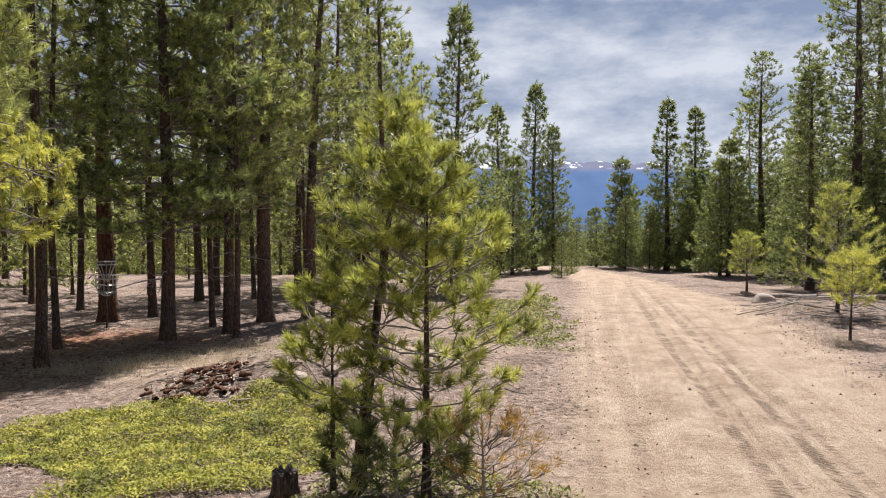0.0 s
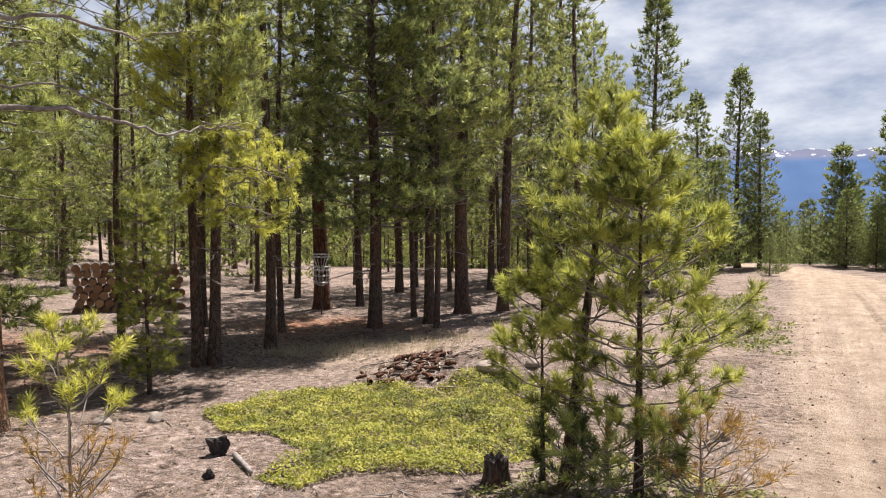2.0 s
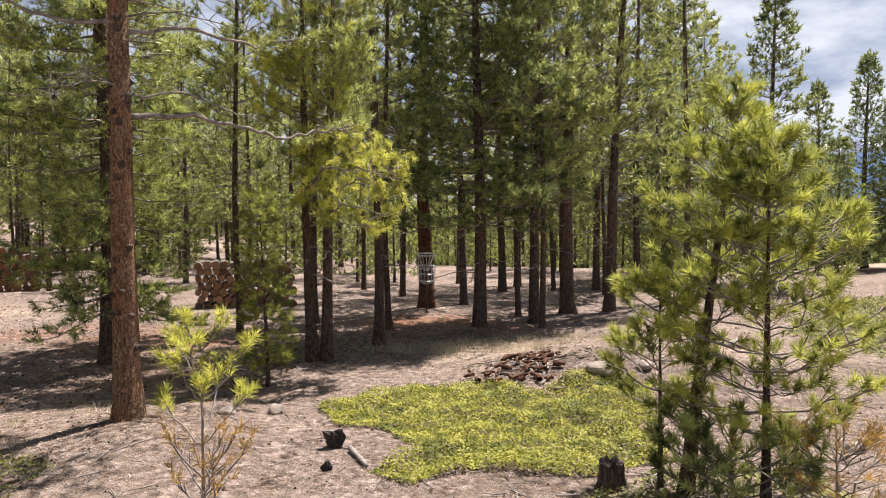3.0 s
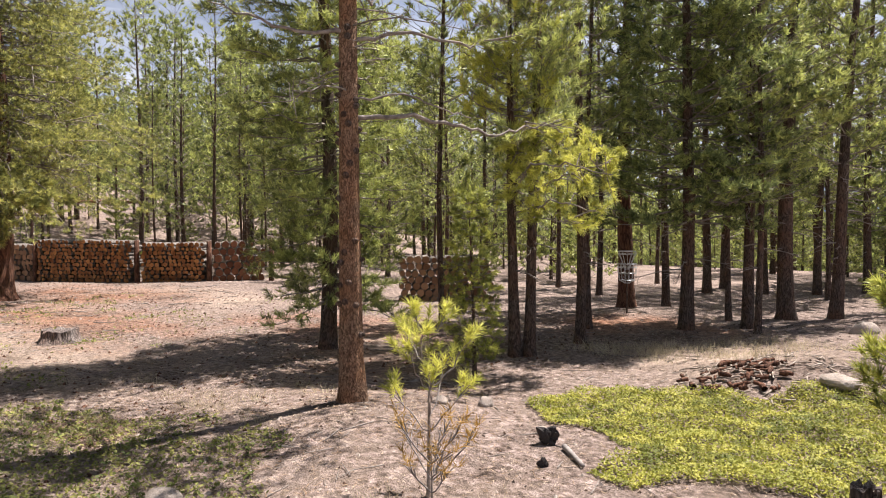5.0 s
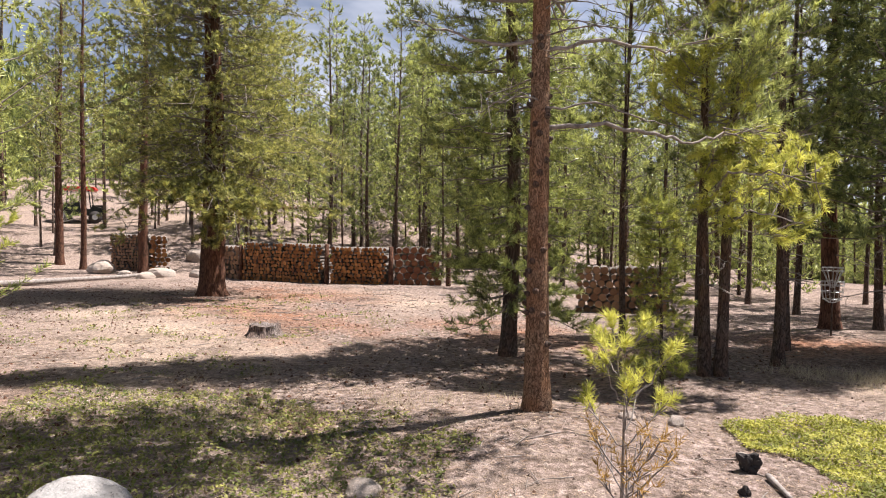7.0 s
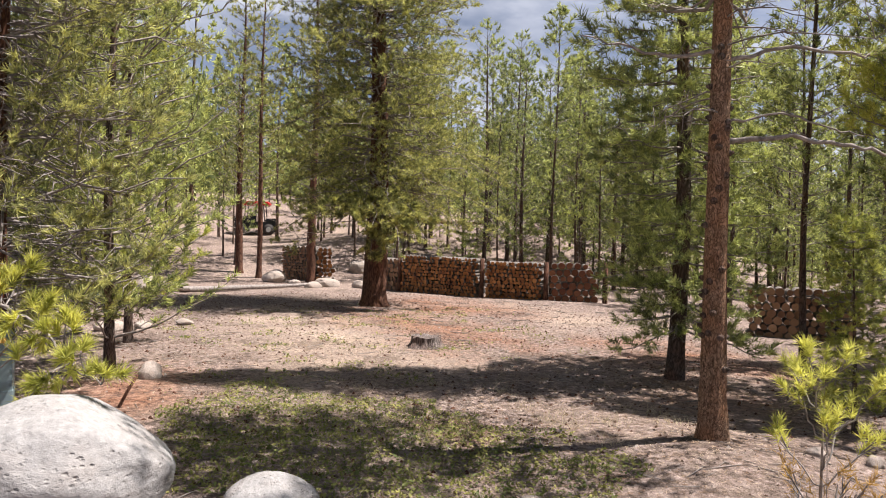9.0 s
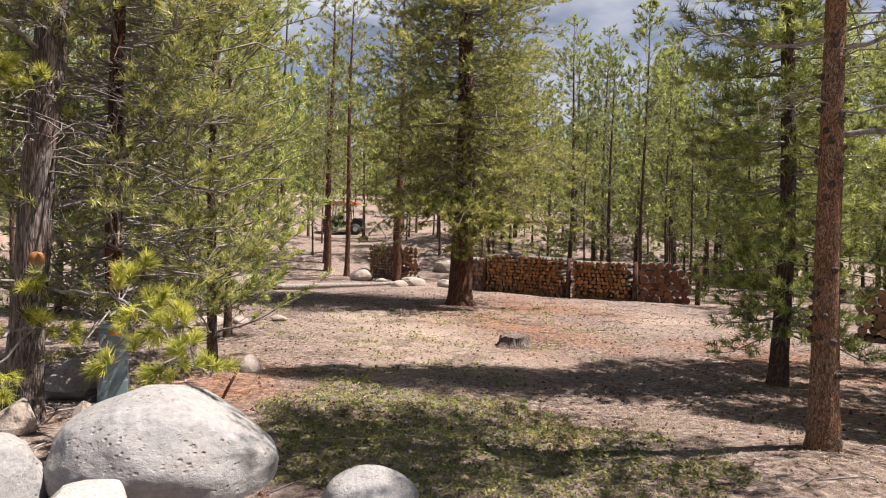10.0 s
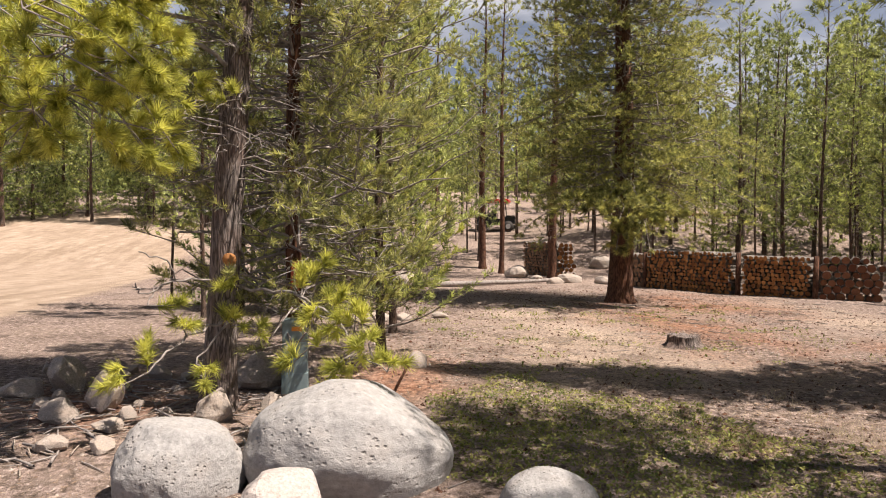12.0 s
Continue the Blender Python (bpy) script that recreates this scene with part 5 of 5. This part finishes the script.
fallen_log((-21.9, 0.3), (-24.6, 4.4), 0.09, "pale fallen log lying at the edge of the clearing", TWIG_PALE)
fallen_log((-20.2, -2.4), (-21.9, 0.5), 0.08, "dark fallen log lying at the edge of the clearing", BARK)
fallen_log((7.6, 14.6), (6.0, 17.6), 0.07, "grey fallen trunk on the verge of the track", TWIG_PALE)
fallen_log((8.6, 13.8), (6.9, 15.6), 0.10, "dark fallen log under the verge shrubs", BARK)
fallen_log((-28.5, 21.0), (-36.5, 10.5), 0.14, "dark fallen trunk lying across the slope", BARK, 1.2)
fallen_log((-3.05, 4.0), (-2.75, 3.75), 0.022, "short grey broken branch beside the green mat", TWIG_PALE)


def charred_root(x, y, size, seed):
    """A jagged burnt stub in one piece."""
    ob = new("charred_root", stone_mesh("charred_root", seed, CHAR, 4, 1.3, angular=0.45))
    ob.matrix_basis = pose(x, y, top_at(x, y) + 0.55 * size, 12, -8, 40) @ Matrix.Diagonal((0.85 * size, 0.6 * size, 1.35 * size, 1))
    tagged(ob, "burnt black root end sticking out of the soil", "root")


charred_root(-3.2, 4.03, 0.075, 1)
charred_root(-2.95, 3.6, 0.035, 2)


# ---- low plants ----
def inside(px, py, poly):
    hit = np.zeros(len(px), bool)
    for (ax, ay), (bx, by) in zip(poly, poly[1:] + poly[:1]):
        cross = (ay > py) != (by > py)
        hit ^= cross & (px < (bx - ax) * (py - ay) / (by - ay + 1e-12) + ax)
    return hit


def leaf_mat(name, label, category, poly, number, size, tall, mat, seed, clumpy=0.0, ragged=0.12):
    """A mat of small upturned leaves."""
    rg = np.random.default_rng(seed)
    xs, ys = [p[0] for p in poly], [p[1] for p in poly]
    px, py = rg.uniform(min(xs) - 0.1, max(xs) + 0.1, number * 3), rg.uniform(min(ys) - 0.1, max(ys) + 0.1, number * 3)
    ok = inside(px + ragged * rough2(px, py, 0.35, seed), py + ragged * rough2(px, py, 0.35, seed + 1), poly)
    if clumpy:
        ok &= rough2(px, py, 0.45, seed + 5) + 0.6 * rough2(px, py, 0.16, seed + 6) > clumpy
    px, py = px[ok][:number], py[ok][:number]
    n = len(px)
    z = height(px, py) + tall * (0.45 + 0.55 * rough2(px, py, 0.22, seed + 2)) * rg.uniform(0.2, 1.0, n)
    at = np.stack([px, py, z], 1)
    way = unit(rg.normal(size=(n, 3)) * np.array([1, 1, 0.45]) + np.array([0, 0, 0.25]))
    side = unit(np.cross(way, np.array([0, 0, 1.0]) + rg.normal(0, 0.35, (n, 3))))
    l = size * rg.uniform(0.6, 1.2, (n, 1))
    a, b, c, d = at, at + way * l * 0.55 + side * l * 0.3, at + way * l, at + way * l * 0.55 - side * l * 0.3
    tri = np.concatenate([np.stack([a, b, c], 1), np.stack([a, c, d], 1)])
    ob = new(name, put_triangles(name, tri, mat))
    return tagged(ob, label, category, kind="stuff")


MAT = [(-4.08, 4.9), (-3.91, 5.58), (-3.2, 6.06), (-2.42, 6.17), (-2.06, 6.87), (-1.63, 6.73), (-1.22, 5.8), (-1.0, 4.9), (-1.3, 4.36), (-1.95, 4.19), (-2.39, 3.63), (-2.72, 3.76), (-2.74, 4.38), (-3.5, 4.62)]
leaf_mat("bearberry_mat", "dense yellow-green bearberry mat on the ground", "ground cover", MAT, 48000, 0.026, 0.10, LEAF, 11)
GRASS = [(-8.4, 0.5), (-6.92, 2.2), (-6.05, 2.8), (-4.7, 2.6), (-4.0, 2.2), (-4.3, 1.3), (-4.6, 0.4), (-5.1, -0.3), (-7.6, -0.3)]
leaf_mat("low_herbs", "sparse low green herbs in partial shade", "ground cover", GRASS, 15000, 0.035, 0.06, HERB, 12, 0.0, 0.3)
leaf_mat("low_herbs", "thin grass beside the track", "ground cover", [(-0.4, 10.5), (0.9, 9.5), (1.4, 13.0), (1.2, 17.5), (-0.2, 16.0)], 7000, 0.06, 0.05, HERB, 13, 0.0, 0.4)
leaf_mat("low_herbs", "thin dry herbs scattered over the clearing", "ground cover", [(-16, -0.5), (-8.5, -0.2), (-8.0, 3.0), (-10, 6.0), (-17, 7.0)], 6000, 0.05, 0.04, HERB, 14, 0.35, 0.5)
leaf_mat("low_herbs", "green weeds under the saplings", "ground cover", [(-1.3, 3.7), (0.3, 3.6), (0.45, 4.3), (-0.4, 4.8), (-1.2, 4.5)], 3000, 0.035, 0.07, HERB, 15, 0.0, 0.2)


def grass_tufts(name, label, spots, mat, seed, blades=46, tall=0.17):
    rg = np.random.default_rng(seed)
    out = []
    for x, y, r in spots:
        n = blades
        px, py = x + rg.normal(0, r, n), y + rg.normal(0, r, n)
        at = np.stack([px, py, height(px, py) - 0.005], 1)
        way = unit(np.stack([rg.normal(0, 0.55, n), rg.normal(0, 0.55, n), np.ones(n)], 1))
        side = unit(np.cross(way, rg.normal(size=(n, 3)))) * 0.0022
        out.append(np.stack([at - side, at + side, at + way * tall * rg.uniform(0.4, 1.1, (n, 1))], 1))
    tagged(new(name, put_triangles(name, np.concatenate(out), mat)), label, "grass", kind="stuff")


rg = np.random.default_rng(8)
grass_tufts("dry_grass", "pale dry grass tufts at the edge of the wood", [(rg.uniform(-5.2, -2.6), rg.uniform(7.2, 8.6), 0.13) for _ in range(34)] + [(rg.uniform(-4.3, -1.6), rg.uniform(8.6, 10.0), 0.12) for _ in range(18)], STRAW, 1)
grass_tufts("dry_grass", "pale dry grass near the foreground mound", [(-2.95, 2.45, 0.12), (-2.8, 2.6, 0.1), (-3.3, 2.5, 0.1), (-2.7, 2.9, 0.08), (-5.6, 3.9, 0.1), (-5.9, 3.4, 0.1), (-6.1, 4.0, 0.1)] + [(rg.uniform(-8, -5), rg.uniform(1.5, 3.4), 0.08) for _ in range(16)], STRAW, 2, 40, 0.14)
grass_tufts("dry_grass", "dry grass along the verge of the track", [(rg.uniform(4.6, 7.5), rg.uniform(9.6, 14), 0.18) for _ in range(40)], STRAW, 3, 40, 0.22)
grass_tufts("dry_grass", "yellow-green grass clumps in the clearing", [(rg.uniform(-17, -9), rg.uniform(-0.3, 6.5), 0.15) for _ in range(40)], HERB, 4, 30, 0.10)


def litter(name, label, area, number, size, mat, seed, category="litter"):
    """Cones, chips and pebbles too many to count."""
    rg = np.random.default_rng(seed)
    px, py = rg.uniform(area[0], area[1], number), rg.uniform(area[2], area[3], number)
    keep = road_away(px, py) > -0.1 - 1.2 * rg.uniform(0, 1, number) ** 3
    px, py = px[keep], py[keep]
    n = len(px)
    pz = height(px, py)
    base = np.array([(1, 0, 0), (0.3, 0.95, 0), (-0.8, 0.6, 0), (-0.8, -0.6, 0), (0.3, -0.95, 0), (0.1, 0, 0.8)], float)
    face = [(0, 1, 5), (1, 2, 5), (2, 3, 5), (3, 4, 5), (4, 0, 5)]
    s = size * rg.uniform(0.3, 1.0, (n, 1, 1)) ** 1.5
    v = base[None] * s * (1 + rg.uniform(-0.3, 0.3, (n, 6, 3)))
    a = rg.uniform(0, 6.28, n)
    x = v[..., 0] * np.cos(a)[:, None] - v[..., 1] * 0.7 * np.sin(a)[:, None]
    y = v[..., 0] * np.sin(a)[:, None] + v[..., 1] * 0.7 * np.cos(a)[:, None]
    v = np.stack([x + px[:, None], y + py[:, None], v[..., 2] + pz[:, None] - 0.003], -1)
    tri = np.concatenate([v[:, list(f)] for f in face])
    tagged(new(name, put_triangles(name, tri, mat)), label, category, kind="stuff")


litter("pine_cone_litter", "dark fallen cones and bark chips on the duff", (-9, 5, 1.5, 14), 7500, 0.024, BARK, 1)
litter("pine_cone_litter", "dark fallen cones strewn over the clearing", (-22, -5, -1, 9), 5200, 0.034, BARK_RED, 2)
litter("pebble_litter", "small pale pebbles and clods", (-8, 6, 1.5, 16), 3800, 0.026, STONE, 3, "pebbles")
litter("pebble_litter", "small pale stones near the boulders", (-11, -4, -6, 3), 2200, 0.022, STONE, 4, "pebbles")
litter("pebble_litter", "scattered pale chips on the clearing floor", (-24, -9, -2, 9), 2400, 0.03, STONE, 5, "pebbles")


def needle_litter(name, label, area, number, seed):
    rg = np.random.default_rng(seed)
    px, py = rg.uniform(area[0], area[1], number), rg.uniform(area[2], area[3], number)
    keep = road_away(px, py) > 0.1
    px, py = px[keep], py[keep]
    n = len(px)
    at = np.stack([px, py, height(px, py) + rg.uniform(0.002, 0.014, n)], 1)
    a = rg.uniform(0, 6.28, n)
    way = np.stack([np.cos(a), np.sin(a), rg.normal(0, 0.15, n)], 1)
    side = np.stack([-np.sin(a), np.cos(a), rg.normal(0, 0.3, n)], 1) * rg.uniform(0.0015, 0.0035, (n, 1))
    tri = np.stack([at - side, at + side, at + way * rg.uniform(0.02, 0.06, (n, 1))], 1)
    tagged(new(name, put_triangles(name, tri, FALLEN)), label, "litter", kind="stuff")


needle_litter("needle_litter", "brown fallen pine needles and splinters on the soil", (-9, 2, 1.5, 10), 42000, 1)
needle_litter("needle_litter", "brown fallen needles round the boulders and clearing", (-12, -4, -5, 4), 28000, 2)

# ---- made things ----
def pedestal(x, y):
    ob = thing("utility_pedestal", "grey-blue metal utility pedestal with an orange label", "utility box", "", pose(x, y, top_at(x, y), 0, 0, 4))
    body = piece("body", box_mesh("body", (0.20, 0.24, 0.50), PAINT, 0.008, (0, 0, 0.43)), ob)
    piece("base", box_mesh("base", (0.215, 0.255, 0.22), PAINT, 0.006, (0, 0, 0.09)), ob)
    piece("cap", box_mesh("cap", (0.22, 0.26, 0.05), PAINT, 0.012, (0, 0, 0.70)), ob)
    piece("label_plate", box_mesh("label_plate", (0.004, 0.10, 0.045), ORANGE, 0.001, (0.1025, 0.02, 0.635)), body, "orange warning label")
    piece("latch", box_mesh("latch", (0.012, 0.03, 0.05), STEEL, 0.003, (0.106, -0.08, 0.45)), body, "steel latch")


pedestal(-7.77, -1.70)


def cut_knot():
    t = Tubes()
    t.add([(0, 0, 0), (0.07, 0.0, 0.01), (0.085, 0, 0.01)], [0.06, 0.05, 0.045], 12)
    ob = new("sawn_branch_stub", t.mesh("sawn_branch_stub", CUT))
    ob.matrix_basis = pose(-6.99, -2.16, 1.36, 0, 0, 0)
    tagged(ob, "pale sawn branch stub on the old pine", "branch stub")


cut_knot()


def disc_basket(x, y):
    """A chain target on a pole."""
    ob = thing("disc_golf_basket", "galvanised disc golf basket with hanging chains", "disc golf basket", "", pose(x, y, top_at(x, y)))

    def ring(t, r, z, thick, n=24):
        a = np.linspace(0, 2 * np.pi, n + 1)
        t.add(np.stack([r * np.cos(a), r * np.sin(a), 0 * a + z], 1), thick, 5, cap=False)

    t = Tubes()
    t.add([(0, 0, -0.05), (0, 0, 1.06)], 0.014, 10)
    piece("pole", t.mesh("pole", BARK), ob)
    def wires(name, rings, n, label=""):
        t = Tubes()
        for r, z in rings:
            ring(t, r, z, 0.006)
        for i in range(n):
            a = 2 * math.pi * i / n
            t.add([(r * math.cos(a), r * math.sin(a), z) for r, z in rings], 0.0035, 4)
        piece(name, t.mesh(name, STEEL), ob, label)

    wires("chain_rack", [(0.15, 1.08), (0.155, 1.03)], 12, "galvanised band on top")
    wires("basket", [(0.165, 0.86), (0.165, 0.80), (0.155, 0.70), (0.13, 0.58), (0.05, 0.53)], 14)
    for n in range(12):
        a = n * math.pi / 6
        t = Tubes()
        u = np.linspace(0, 1, 7)
        rr = 0.15 - 0.12 * u ** 0.7
        t.add(np.stack([rr * np.cos(a), rr * np.sin(a), 1.03 - 0.27 * u - 0.03 * np.sin(u * 3.14)], 1), 0.005, 4)
        piece("chain", t.mesh("chain", STEEL), ob)


disc_basket(-6.25, 11.05)


def utility_vehicle(x, y, turn):
    """A far open four-wheeler under a red roof, half hidden by trees."""
    ob = thing("utility_vehicle", "small open utility vehicle with a red roof and dark wheels", "vehicle", "", pose(x, y, top_at(x, y), 0, 0, turn))
    body = piece("body", box_mesh("body", (2.5, 1.35, 0.38), DARKPANE, 0.08, (0, 0, 0.62)), ob)
    piece("hood", box_mesh("hood", (0.75, 1.25, 0.28), DARKPANE, 0.09, (0.95, 0, 0.88)), body)
    piece("cargo_box", box_mesh("cargo_box", (0.8, 1.3, 0.30), DARKPANE, 0.04, (-0.85, 0, 0.95)), body)
    piece("seat", box_mesh("seat", (0.45, 1.15, 0.5), DARKPANE, 0.07, (-0.15, 0, 1.0)), ob)
    piece("roof", box_mesh("roof", (1.7, 1.5, 0.22), RED, 0.07, (0.0, 0, 1.92)), ob, "red plastic roof")
    for px, py, lean in ((0.62, -0.6, -0.12), (0.62, 0.6, -0.12), (-0.6, -0.6, 0.05), (-0.6, 0.6, 0.05)):
        t = Tubes()
        t.add([(px, py, 0.75), (px + lean, py, 1.88)], 0.03, 8)
        piece("post", t.mesh("post", DARKPANE), ob)
    for px in (0.85, -0.85):
        for py in (-0.68, 0.68):
            bm = bmesh.new()
            bmesh.ops.create_cone(bm, cap_ends=True, segments=24, radius1=0.34, radius2=0.34, depth=0.24, matrix=pose(px, py, 0.34, 90, 0, 0))
            bmesh.ops.bevel(bm, geom=[e for e in bm.edges if len(e.link_faces) == 2 and any(len(f.verts) > 4 for f in e.link_faces)], offset=0.05, segments=2, affect="EDGES")
            wheel = piece("wheel", from_bm("wheel", bm, [CHAR]), ob)
            bm = bmesh.new()
            bmesh.ops.create_cone(bm, cap_ends=True, segments=16, radius1=0.17, radius2=0.15, depth=0.26, matrix=pose(px, py, 0.34, 90, 0, 0))
            piece("rim", from_bm("rim", bm, [STEEL], False), wheel)


utility_vehicle(-45.1, 5.3, 75)


def rusty_stake(x, y):
    t = Tubes()
    t.add([(0, 0, -0.06), (0.02, 0.09, 0.13), (0.04, 0.18, 0.30)], [0.016, 0.015, 0.014], 8)
    ob = new("rusty_stake", t.mesh("rusty_stake", BARK_RED))
    ob.matrix_basis = pose(x, y, top_at(x, y))
    tagged(ob, "rusty brown iron stake leaning out of the soil", "stake")


rusty_stake(-7.75, -0.75)


# strip added to the trunk for its reddish bark in the sun
def trail_marker(x, y, z):
    ob = new("trail_marker", box_mesh("trail_marker", (0.012, 0.085, 0.30), SUNLIT_BARK, 0.004))
    ob.matrix_basis = pose(x, y, z, 0, 0, 8)
    tagged(ob, "added red strip for the sunlit reddish bark of a pine trunk", "marker")


trail_marker(-7.853, -1.72, 1.17)


def pole_rail(a, b):
    """A long pole on two short posts."""
    ax, ay = a
    bx, by = b
    z = max(top_at(ax, ay), top_at(bx, by)) + 0.75
    ob = thing("pole_rail", "brown wooden pole rail on short posts up the slope", "rail", "", pose(ax, ay, 0))
    t = Tubes()
    t.add([(0, 0, z), ((bx - ax) / 2, (by - ay) / 2, z + 0.02), (bx - ax, by - ay, z)], [0.075, 0.07, 0.065], 9)
    piece("rail", t.mesh("rail", CUT_RED), ob)
    for f in (0.08, 0.92):
        x, y = (bx - ax) * f, (by - ay) * f
        t = Tubes()
        t.add([(x, y, top_at(ax + x, ay + y) - 0.1), (x, y, z)], 0.06, 9)
        piece("post", t.mesh("post", BARK), ob)


pole_rail((-33.5, 12.0), (-32.4, 14.6))

stick_heap("twig_litter", "dead twigs and bark strewn among the stones", -7.0, -3.7, 1.7, 260, 0.32, 0.007, DEAD, 91, category="litter")
stick_heap("twig_litter", "dead twigs strewn over the clearing", -9.5, 2.2, 2.6, 240, 0.22, 0.006, DEAD, 92, category="litter")
